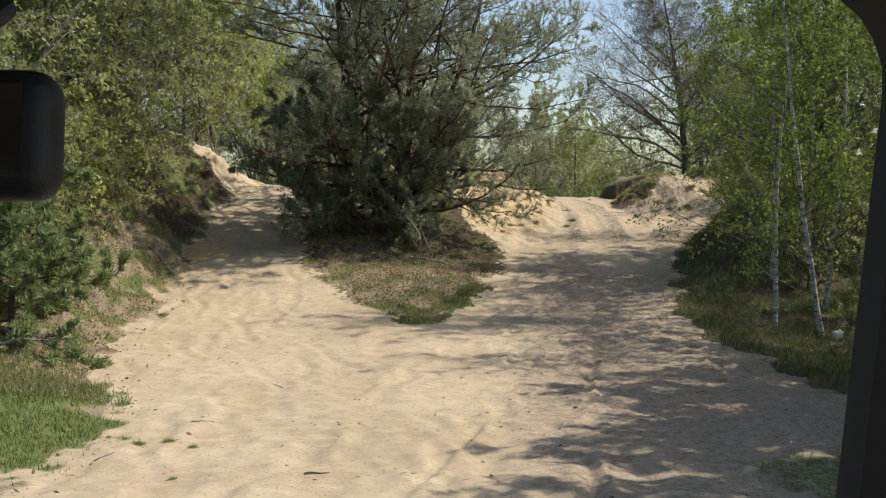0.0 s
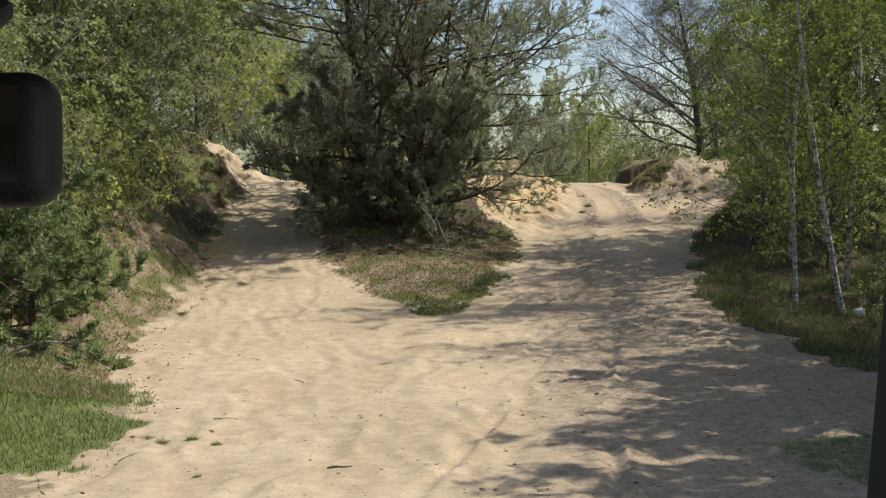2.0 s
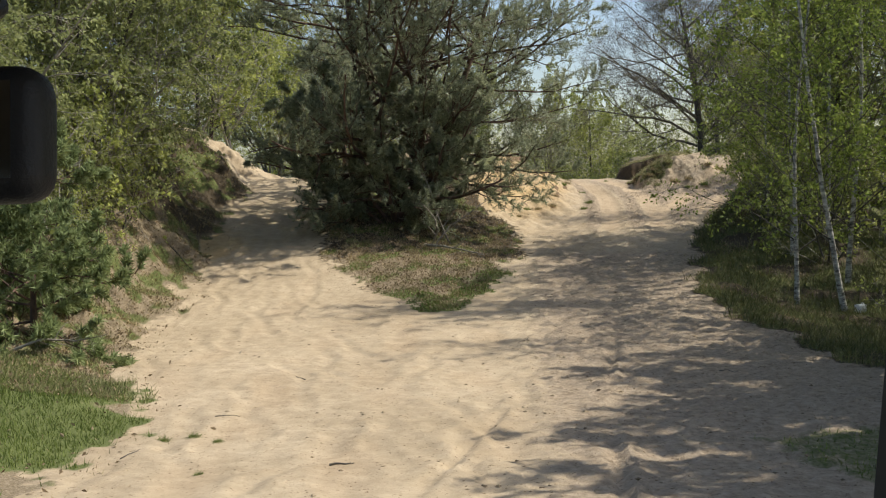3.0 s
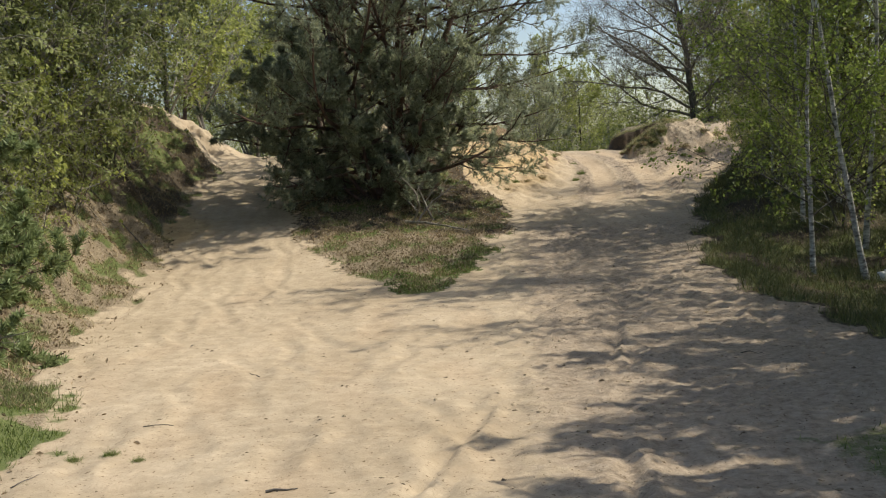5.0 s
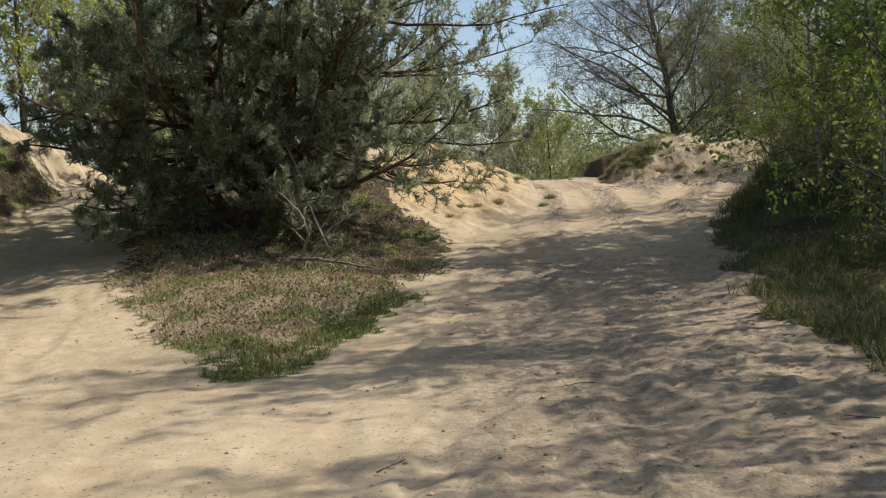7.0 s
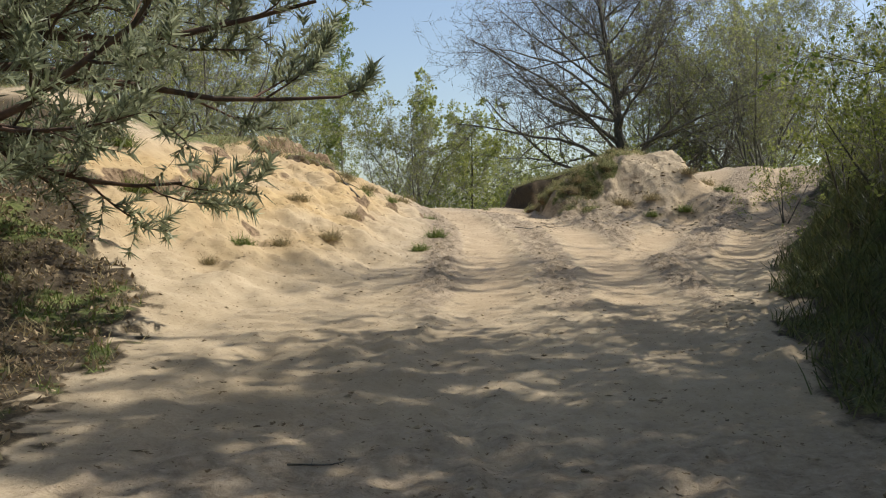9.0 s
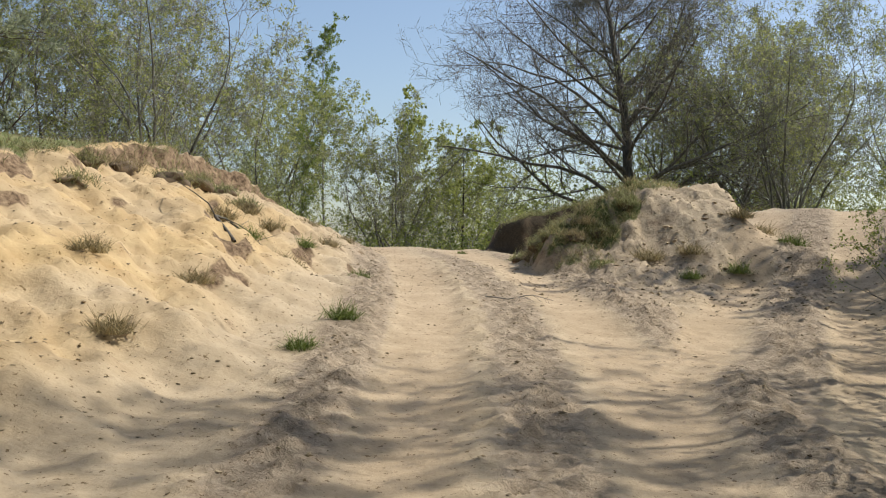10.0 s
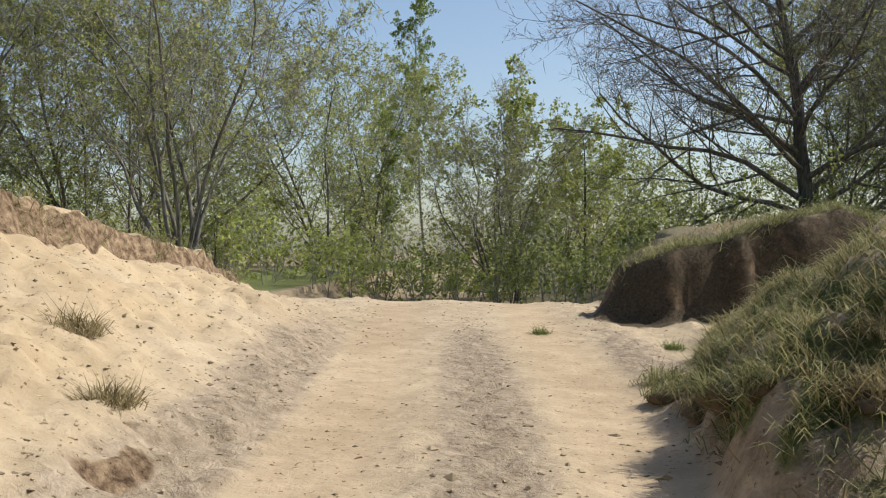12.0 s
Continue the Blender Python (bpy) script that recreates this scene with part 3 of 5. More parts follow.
def fork(rg, P, R, count, lo, hi, angle, length, shrink, n, wander, lift, ratio=0.6, least=0.003, flat=0.0, form=None):
    """Side shoots on every polyline: count each, between the shares lo and hi of its length."""
    M, N = P.shape[:2]
    par = np.repeat(np.arange(M), count)
    t = lo + (hi - lo) * (np.tile(np.arange(count), M) + rg.random(M * count)) / count
    f = np.minimum(t * (N - 1), N - 1.001)
    i0 = f.astype(int)
    f = (f - i0)[:, None]
    a, b = P[par, i0], P[par, i0 + 1]
    start, d = a + (b - a) * f, unit(b - a)
    r = R[par, i0] * (1 - f[:, 0]) + R[par, i0 + 1] * f[:, 0]
    s = side_of(d, rg)
    s[:, 2] *= 1 - flat
    s = unit(s)
    ang = np.radians(angle) * rg.uniform(0.75, 1.25, len(par))[:, None]
    way = unit(d * np.cos(ang) + s * np.sin(ang))
    own = np.linalg.norm(np.diff(P, axis=1), axis=2).sum(1)[par]
    L = length * own * (np.interp(t, *form) if form else 1 - shrink * t) * rg.uniform(0.65, 1.08 if form else 1.25, len(par))
    return shoots(rg, start, way, L, np.maximum(r * ratio, least), n, wander, lift)


def tubes(P, R, k):
    """Verts and quads of round tubes along polylines P (m,n,3) with radii R."""
    M, N = P.shape[:2]
    d = unit(np.gradient(P, axis=1))
    ref = np.where(np.abs(d[..., 2:3]) > 0.9, np.array([1.0, 0, 0]), np.array([0, 0, 1.0]))
    u = unit(np.cross(d, ref))
    v = np.cross(d, u)
    a = np.arange(k) * math.tau / k
    ring = P[:, :, None] + R[:, :, None, None] * (u[:, :, None] * np.cos(a)[:, None] + v[:, :, None] * np.sin(a)[:, None])
    base = (np.arange(M) * N * k)[:, None, None] + (np.arange(N - 1) * k)[None, :, None]
    j = np.arange(k)[None, None, :]
    q = np.stack([base + j, base + (j + 1) % k, base + k + (j + 1) % k, base + k + j], -1)
    return ring.reshape(-1, 3), q.reshape(-1, 4)


def join(pieces):
    V, F, n = [], [], 0
    for v, f in pieces:
        V.append(v)
        F.append(f + n)
        n += len(v)
    return np.concatenate(V), np.concatenate(F)


def on(rg, P, count, lo=0.15, hi=1.0):
    """Random places along polylines, with the way there."""
    M, N = P.shape[:2]
    par = np.repeat(np.arange(M), count)
    f = np.minimum((lo + (hi - lo) * rg.random(len(par))) * (N - 1), N - 1.001)
    i0 = f.astype(int)
    f = (f - i0)[:, None]
    a, b = P[par, i0], P[par, i0 + 1]
    return a + (b - a) * f, unit(b - a)


def leaves(rg, at, way, size, stand=0.05, slim=0.55, droop=0.3):
    """Leaf blades: folded diamonds of two triangles with a stalk's stand-off."""
    n = len(at)
    s = side_of(way, rg)
    d = unit(way * 0.5 + s + np.array([0, 0, -droop]))
    w = side_of(d, rg)
    L = (size * rg.uniform(0.6, 1.3, n))[:, None]
    p = at + s * stand * rg.random(n)[:, None]
    up = np.cross(d, w) * 0.12 * L
    V = np.stack([p, p + d * L * 0.5 + w * L * slim * 0.5 + up, p + d * L, p + d * L * 0.5 - w * L * slim * 0.5 + up], 1)
    i = (np.arange(n) * 4)[:, None]
    return V.reshape(-1, 3), np.concatenate([i, i + 1, i + 2, i + 3], 1)


def needles(rg, P, count, length, width):
    """Needle tufts: slim blades that stand off the shoots, forward and outward."""
    at, d = on(rg, P, count, 0.0, 1.0)
    s = side_of(d, rg)
    w = unit(d * rg.uniform(0.3, 1.1, len(at))[:, None] + s + np.array([0, 0, 0.25]))
    side = side_of(w, rg) * (width / 2)
    L = (length * rg.uniform(0.7, 1.2, len(at)))[:, None]
    V = np.stack([at - side, at + side, at + w * L], 1)
    i = (np.arange(len(at)) * 3)[:, None]
    return V.reshape(-1, 3), np.concatenate([i, i + 1, i + 2], 1)


def trunk_line(rg, height, radius, n=12, lean=0.03, tip=0.12, sway=0.035):
    d = unit(np.array([[rg.normal() * lean, rg.normal() * lean, 1.0]]))
    P, R = shoots(rg, np.array([[0, 0, -0.35]]), d, np.array([height + 0.35]), np.array([radius]), n, sway, 0.03, tip)
    R[:, 0] *= 1.35
    return P, R


def finish_tree(name, label, trunk, limb_sets, crown, bark_m, limb_m, leaf_m, group="", crown_label="", apart=True):
    """A tree from its trunk, its limbs (each a list of tube sets) and its crown."""
    ob = thing(name, Matrix(), label, "tree" if "bush" not in name and "shrub" not in name else "shrub", group)
    part("trunk", mesh_from("trunk", *trunk), bark_m, ob)
    if apart:
        for sets in limb_sets:
            part("limb", mesh_from("limb", *join(sets)), limb_m, ob)
    else:
        part("branchwork", mesh_from("branchwork", *join([q for sets in limb_sets for q in sets])), limb_m, ob)
    part("crown", mesh_from("crown", *crown, smooth=False), leaf_m, ob, crown_label)
    return ob


def limb_list(A, AR, B, BR, C, CR):
    """Tubes sorted by main limb."""
    nb, nc = len(B) // len(A), len(C) // len(A)
    return [[tubes(A[i:i + 1], AR[i:i + 1], 6), tubes(B[i * nb:i * nb + nb], BR[i * nb:i * nb + nb], 4), tubes(C[i * nc:i * nc + nc], CR[i * nc:i * nc + nc], 3)]
            for i in range(len(A))]


def trim(P, reach, height, form):
    """Shorten shoots that would leave a crown outline: reach times a share that changes with the height."""
    out = P.copy()
    for k in range(9):
        lim = reach * np.interp(out[..., 2] / height, *form)
        over = (np.hypot(out[..., 0], out[..., 1]) > lim)[:, 1:].any(1)
        out[over] = out[over, :1] + (out[over] - out[over, :1]) * 0.8
    return out


def pine_tree(seed, height, radius, spread, bare, limbs_n, tufts, name="pine_tree", label="", crown_label="", blade=0.085, width=0.006,
              subs=(8, 7), stems=((0, 0, 1.0),), shrink=0.5, apart=True, lift=0.05, form=None, outline=None, needle_m=None):
    rg = np.random.default_rng(seed)
    T, L, crown = [], [], []
    for sx, sy, sh in stems:
        P, R = trunk_line(rg, height * sh, radius * sh, 14, 0.06)
        P = P + np.linspace(0, 1, 14)[None, :, None] ** 0.6 * np.array([sx, sy, 0.0])
        T.append(tubes(P, R, 9))
        A, AR = fork(rg, P, R, int(limbs_n * sh), bare, 0.97, 76, spread / height, shrink, 9, 0.12, lift, 0.42, 0.012, form=form)
        inside = (lambda q: trim(q, outline[0], height, outline[1])) if outline else (lambda q: q)
        A = inside(A)
        B, BR = fork(rg, A, AR, subs[0], 0.2, 1.0, 50, 0.40, 0.45, 6, 0.14, lift + 0.03, 0.55, 0.006, 0.3)
        B = inside(B)
        C, CR = fork(rg, B, BR, subs[1], 0.2, 1.0, 45, 0.42, 0.4, 3, 0.16, 0.18, 0.6, 0.004)
        C = inside(C)
        L += limb_list(A, AR, B, BR, C, CR)
        crown += [needles(rg, C, tufts, blade, width), needles(rg, B[:, 3:], tufts // 2, blade, width)]
    return finish_tree(name, label, join(T), L, join(crown), BARK_PINE, BARK_PINE, needle_m or NEEDLES, crown_label=crown_label, apart=apart)


def leaf_tree(seed, height, radius, spread, bare, limbs_n, angle, leaf_m, leaf_size, leaf_n, bark_m, limb_m, name="deciduous_tree", label="",
              stems=1, lift=0.06, hang=0.0, shrink=0.5, group="", crown_label="", subs=(7, 6), stem_lean=0.25, apart=True, least=0.0035, slim=0.6, lengths=(0.5, 0.55), form=None, sway=0.035, twiglets=None, ratio=0.5, fan=None):
    rg = np.random.default_rng(seed)
    T, L, twigs = [], [], []
    for s in range(stems):
        if fan:
            turn, tilt = 2.4 * s + rg.uniform(-0.3, 0.3), radians(fan[0] + (fan[1] - fan[0]) * ((s * 0.618) % 1))
            way = np.array([[math.sin(tilt) * math.cos(turn), math.sin(tilt) * math.sin(turn), math.cos(tilt)]])
            P, R = shoots(rg, way * 0.25 * np.array([1, 1, 0]) + np.array([0, 0, -0.3]), way, np.array([height * (1.02 - 0.25 * tilt)]), np.array([radius * rg.uniform(0.7, 1.1)]), 12, sway, 0.05, 0.1)
        else:
            P, R = trunk_line(rg, height * rg.uniform(0.75, 1.0) if s else height, radius, 12, stem_lean if stems > 1 else 0.04, 0.12, sway)
        T.append(tubes(P, R, 8))
        A, AR = fork(rg, P, R, limbs_n, bare, 0.98, angle, spread / height, shrink, 8, 0.12, lift, ratio, max(0.012, least) if ratio > 0.4 else 0.008, form=form)
        B, BR = fork(rg, A, AR, subs[0], 0.15, 1.0, 44, lengths[0], 0.4, 6, 0.15, lift - hang * 0.5, 0.5, max(0.006, least))
        C, CR = fork(rg, B, BR, subs[1], 0.1, 1.0, 44, lengths[1], 0.4, 4 if apart else 3, 0.18, lift * 0.5 - hang, 0.6, least)
        L += limb_list(A, AR, B, BR, C, CR)
        twigs.append(C)
    C = np.concatenate(twigs)
    at, d = on(rg, C, leaf_n, 0.5 if fan else 0.15)
    ob = finish_tree(name, label, join(T), L, leaves(rg, at, d, leaf_size, slim=slim), bark_m, limb_m, leaf_m, group, crown_label, apart)
    if twiglets:
        at, d = on(rg, C, twiglets[0], 0.0)
        part("twigwork", mesh_from("twigwork", *leaves(rg, at, d, twiglets[1], 0.0, twiglets[2], -0.15), smooth=False), limb_m, ob, "fine bare twigs")
    return ob


def plant(ob, spots, lean=1.5, sink=0.0):
    """The first spot takes the thing itself, the rest take copies. Spots: x, y, turn, scale."""
    for k, (x, y, turn, s) in enumerate(spots):
        m = pose(x, y, gz(x, y) - sink, lean * math.sin(3.1 * k + 1), lean * math.cos(5.3 * k), turn)
        ob.scale = (s, s, s)
        if k == 0:
            continue
        copy_thing(ob, m)
    x, y, turn, s = spots[0]
    ob.matrix_world = pose(x, y, gz(x, y) - sink, lean * math.sin(1), lean, turn) @ Matrix.Diagonal((s, s, s, 1))


# the big pine on its tongue of turf
big_pine = pine_tree(11, 12.0, 0.19, 6.3, 0.03, 42, 30, label="large dark green pine with low sweeping limbs on a turf tongue",
                     crown_label="dense blue-green needle crown", blade=0.135, width=0.024, subs=(9, 8), stems=((0.5, 0.2, 1.0), (1.5, -0.6, 0.8), (-2.2, 0.6, 0.95), (-1.9, -0.9, 0.34), (0.2, -1.2, 0.3), (-2.9, 0.4, 0.34), (1.2, 0.1, 0.26), (-3.4, -0.4, 0.26)),
                     form=((0, 0.15, 0.35, 0.65, 1.0), (0.62, 0.75, 1.05, 1.0, 0.4)),
                     outline=(6.1, ((0, 0.105, 0.19, 0.35, 0.7, 1.0), (0.68, 0.76, 0.88, 1.0, 0.93, 0.5))))
plant(big_pine, [(-1.45, 31.7, 20, 1.0)])

pine_bush = pine_tree(12, 2.5, 0.06, 1.8, 0.02, 36, 34, "pine_bush", "young bushy green pine at the sand's edge", blade=0.10, width=0.024, subs=(8, 6), shrink=0.5, outline=(2.1, ((0, 0.3, 0.7, 1.0), (0.8, 1.0, 0.8, 0.4))), lift=0.0, needle_m=NEEDLES_YOUNG)
plant(pine_bush, [(-6.9, 16.9, 0, 1.3), (-8.6, 19.0, 130, 1.1)], sink=0.45)

far_pine = pine_tree(13, 11.0, 0.17, 4.2, 0.18, 26, 12, "pine_tree", "tall dark green pine in the wood behind, some added unseen for shade", blade=0.24, width=0.06, subs=(5, 5), apart=False)
# the eastern copies are shade casters, added out of view beside the way
plant(far_pine, [(-7.0, 51, 0, 0.55), (-13, 55, 80, 0.8), (-7.0, 57, 200, 0.55), (-3.3, 36.2, 40, 0.6), (12.8, 31.4, 10, 0.85), (13.6, 28.2, 100, 0.95), (11.4, 30.2, 190, 0.55), (11.2, 9.6, 140, 0.85), (-6.2, 45.6, 60, 0.55), (-4.0, 37.9, 150, 0.6), (-3.4, 52.5, 300, 0.6), (10.6, 12.6, 20, 0.9)])

birch = leaf_tree(21, 11.0, 0.065, 3.8, 0.13, 26, 55, LEAF_BIRCH, 0.09, 8, BARK_BIRCH, BARK_DARK, "birch_tree",
                  "slender white-stemmed birch with fresh green leaves", lift=0.04, hang=0.10, group="birches beside the way", subs=(6, 6), ratio=0.33)
plant(birch, [(7.1, 22.6, 0, 0.85), (7.9, 22.0, 70, 0.95), (8.8, 24.4, 140, 1.0), (10.4, 21.6, 200, 0.85), (9.6, 28.2, 260, 0.9), (8.9, 31.0, 330, 0.7), (11.8, 26.0, 20, 1.1),
              (9.4, 18.2, 95, 0.85), (12.6, 32.2, 160, 0.9), (12.2, 38.0, 230, 0.8), (8.2, 26.6, 280, 0.85), (9.9, 33.6, 190, 0.75), (11.2, 36.2, 40, 0.65), (10.2, 30.9, 300, 0.7), (11.2, 16.4, 45, 0.9)], 4.0)
tall_birch = leaf_tree(22, 16.5, 0.11, 2.6, 0.3, 40, 42, LEAF_BIRCH, 0.13, 9, BARK_BIRCH, BARK_TWIG, "birch_tree",
                       "tall slender birch with a narrow light crown", lift=0.03, hang=0.06, subs=(5, 5), ratio=0.3, apart=False, least=0.008)
plant(tall_birch, [(3.4, 100.0, 10, 1.0), (-9.5, 92.0, 70, 0.75), (1.6, 88.0, 200, 0.5)])

willow = leaf_tree(31, 9.0, 0.13, 5.6, 0.02, 22, 66, LEAF_WILLOW, 0.10, 20, BARK_DARK, BARK_TWIG, "willow_tree",
                   "broad yellow-green willow with thin hanging twigs", lift=0.02, hang=0.15, stems=3, subs=(8, 6))
plant(willow, [(-9.6, 27.4, 0, 0.95), (-11.4, 22.0, 120, 1.0), (-10.6, 31.2, 240, 0.75), (-14.0, 29.0, 60, 1.1)])

fresh = leaf_tree(32, 9.0, 0.13, 5.2, 0.08, 20, 56, LEAF_FRESH, 0.19, 10, BARK_DARK, BARK_TWIG, "deciduous_tree",
                  "bright spring-green leafy tree behind the bank, some added unseen for shade", lift=0.05, subs=(6, 6), apart=False, least=0.006)
# copies close right of the sand are unseen, added only to throw shade
plant(fresh, [(-12.5, 41, 0, 1.0), (-10.4, 49, 90, 1.0), (-16, 23, 30, 1.2), (17.5, 21.5, 300, 1.1), (20, 44, 0, 0.9),
              (8.0, 89, 20, 1.0), (11.5, 93, 140, 0.85), (-14.5, 34.0, 100, 1.1), (9.4, 11.2, 200, 0.9), (9.9, 14.6, 60, 0.85), (9.2, 7.9, 10, 0.9), (11.0, 31.2, 130, 0.95), (-10.6, 44.0, 170, 0.9), (-8.9, 53.0, 290, 0.65), (7.9, 9.6, 80, 0.8), (8.4, 12.9, 160, 0.8), (11.8, 14.2, 250, 1.0), (10.6, 17.6, 310, 0.85), (7.8, 7.4, 20, 0.75), (9.2, 15.8, 110, 0.8)])

oak = leaf_tree(41, 15.5, 0.30, 9.4, 0.06, 46, 62, LEAF_BUD, 0.07, 4, BARK_DARK, BARK_OAK, "oak_tree",
                "tall dark-stemmed oak with bare spreading branches", lift=0.035, subs=(11, 8), ratio=0.42, least=0.009, sway=0.08, lengths=(0.5, 0.6),
                form=((0, 0.25, 0.55, 0.8, 1.0), (0.95, 1.0, 0.78, 0.52, 0.25)), twiglets=(10, 0.45, 0.035))
plant(oak, [(17.6, 77.0, 0, 1.0)], -3.0)

thin = leaf_tree(42, 12.5, 0.085, 5.2, 0.2, 8, 50, LEAF_WOOD, 0.105, 7, BARK_GREY, BARK_TWIG, "multi_stem_tree",
                 "multi-stemmed grey tree just coming into leaf", stems=8, fan=(5, 30), lift=0.05, group="trees of the wood edge", subs=(6, 6), apart=False, least=0.008, sway=0.15, twiglets=(4, 0.45, 0.05))
plant(thin, [(-2.7, 72.6, 150, 1.05), (-11, 74, 100, 1.1), (22.6, 79, 60, 0.95), (27, 82, 160, 1.0), (7.0, 86, 240, 0.72), (23.4, 74, 130, 0.9), (32, 79, 300, 1.0), (-6.5, 84, 33, 1.0)])

green_thin = leaf_tree(43, 11.5, 0.09, 4.6, 0.12, 16, 48, LEAF_WOOD, 0.11, 9, BARK_GREY, BARK_GREY, "deciduous_tree",
                       "light green half-leafed tree of the wood edge", stems=3, fan=(3, 20), lift=0.05, group="trees of the wood edge", subs=(6, 6), apart=False, least=0.008, sway=0.13)
plant(green_thin, [(-0.2, 85, 0, 0.95), (-6, 78, 270, 1.0), (13.5, 101, 190, 0.72), (-14, 84, 33, 1.1), (-21, 88, 133, 1.1), (30, 90, 211, 1.0), (0.8, 96, 80, 0.95), (10.6, 96, 110, 0.62),
                   (-1.5, 100, 150, 1.05), (-8.2, 78.5, 60, 1.1), (-13.6, 77, 20, 1.15), (-23, 48, 120, 1.1), (19.8, 81, 200, 0.8), (21.5, 87, 300, 1.1), (26.5, 88, 40, 1.15)])

shrub = leaf_tree(51, 2.6, 0.035, 2.4, 0.03, 6, 55, LEAF_FRESH, 0.10, 6, BARK_DARK, BARK_TWIG, "shrub", "low half-leafed shrub of the undergrowth",
                  stems=3, lift=0.04, group="undergrowth shrubs", subs=(4, 4), apart=False, least=0.006, stem_lean=0.5)
spots = [(9.6, 20.6, 0, 0.8), (9.0, 26.3, 40, 0.9), (10.4, 23.6, 90, 1.0), (10.2, 29.8, 130, 0.9), (11.0, 33.2, 170, 0.8), (10.6, 17.6, 210, 0.8), (12.4, 28.4, 250, 1.2), (12.8, 24.0, 280, 1.2),
         (-8.5, 27.6, 10, 1.1), (-8.9, 25.4, 200, 1.1), (-8.6, 29.8, 300, 0.9), (-9.2, 23.2, 50, 1.1), (-9.3, 20.8, 150, 1.0), (-9.8, 26.8, 250, 1.2), (-10.6, 39.4, 150, 0.9), (-7.7, 22.3, 30, 0.5), (-8.0, 25.0, 130, 0.6), (-7.5, 19.4, 240, 0.45), (11.0, 38.2, 20, 0.45), (11.6, 39.8, 80, 0.5), (12.2, 41.4, 150, 0.45), (12.8, 39.0, 210, 0.6), (11.4, 36.6, 300, 0.5), (9.3, 31.0, 40, 0.6), (8.6, 32.4, 100, 0.5), (9.9, 32.9, 160, 0.7), (9.2, 34.2, 220, 0.55), (10.3, 34.9, 280, 0.65), (9.8, 36.4, 330, 0.5), (8.2, 29.6, 70, 0.5), (8.9, 28.4, 190, 0.6), (10.9, 41.0, 10, 0.4)]
for k in range(5):
    spots.append((-10 + 6.0 * k + rng.uniform(-1, 1), 76 + 8 * rng.random() + 0, rng.uniform(0, 360), rng.uniform(0.7, 1.25)))
plant(shrub, spots)


# distant wood that closes the view all round
def far_wood():
    rg = np.random.default_rng(61)
    V, n = [], 0
    for k in range(130):
        ahead = k < 90
        a = radians(rg.uniform(28, 152)) if ahead else rg.uniform(0, math.tau)
        d = rg.uniform(0, 40)
        x, y = 5 + math.cos(a) * (66 + d), 45 + math.sin(a) * (66 + d)
        h, r = rg.uniform(7, 12), rg.uniform(2.5, 4.2)
        m = 950 if ahead else 220
        p = rg.normal(size=(m, 3))
        p = p / np.linalg.norm(p, axis=1, keepdims=True) * (rg.random((m, 1)) ** 0.35)
        lump = 1 + 0.3 * np.sin(p[:, :1] * 5 + k) * np.cos(p[:, 2:3] * 6 + p[:, 1:2] * 4)
        V.append(np.array([x, y, gz(x, y) + h * 0.5]) + p * lump * np.array([r, r, h * 0.55]))
    at = np.concatenate(V)
    d = unit(rg.normal(size=at.shape))
    return leaves(rg, at, d, 0.40, 0.2, 0.3)


def thicket():
    """Low scrub under the edge of the wood: leaves on a belt of thin stems."""
    rg = np.random.default_rng(62)
    n = 900
    x, y = rg.uniform(-34, 42, n), rg.uniform(73, 100, n)
    top = rg.uniform(1.0, 3.2, n)
    foot = np.c_[x, y, ground_height(x, y) - 0.1]
    P, R = shoots(rg, foot, unit(np.c_[rg.normal(size=(n, 2)) * 0.25, np.ones(n)]), top, np.full(n, 0.022), 4, 0.15, 0.1)
    A, AR = fork(rg, P, R, 6, 0.1, 1.0, 50, 0.55, 0.4, 3, 0.2, 0.03, 0.6, 0.008)
    at, d = on(rg, A, 11)
    return join([tubes(P, R, 3), tubes(A, AR, 3)]), leaves(rg, at, d, 0.17, 0.1, 0.6)


stems, foliage = thicket()
scrub = thing("thicket", Matrix(), "brushy spring scrub along the foot of the wood", "scrub", kind="stuff")
part("branchwork", mesh_from("branchwork", *stems), BARK_TWIG, scrub)
part("foliage", mesh_from("foliage", *foliage, smooth=False), LEAF_FRESH, scrub)

part_mesh = mesh_from("far_wood", *far_wood(), smooth=False)
part_mesh.materials.append(LEAF_WILLOW)
tagged(new("far_wood", part_mesh), "hazy green spring wood around the sand pit", "wood", kind="stuff")


# ---------------------------------------------------------------- turf, dry grass and litter
def scatter(rg, n, box, keep):
    """Random places on the ground inside box (x0, y0, x1, y1), kept with the chance that keep gives."""
    x, y = rg.uniform(box[0], box[2], n), rg.uniform(box[1], box[3], n)
    ok = rg.random(n) < keep(x, y)
    x, y = x[ok], y[ok]
    return np.c_[x, y, ground_height(x, y)]


def blades(rg, at, height, width, lean=0.5):
    """Short grass: one slim triangle a blade."""
    n = len(at)
    a = rg.uniform(0, math.tau, n)
    side = np.c_[np.cos(a), np.sin(a), np.zeros(n)] * (width / 2)
    way = unit(np.c_[rg.normal(size=(n, 2)) * lean, np.ones(n)])
    h = (height * rg.uniform(0.5, 1.25, n))[:, None]
    foot = at - np.array([0, 0, 0.01])
    V = np.stack([foot - side, foot + side, foot + way * h], 1)
    i = (np.arange(n) * 3)[:, None]
    return V.reshape(-1, 3), np.concatenate([i, i + 1, i + 2], 1)


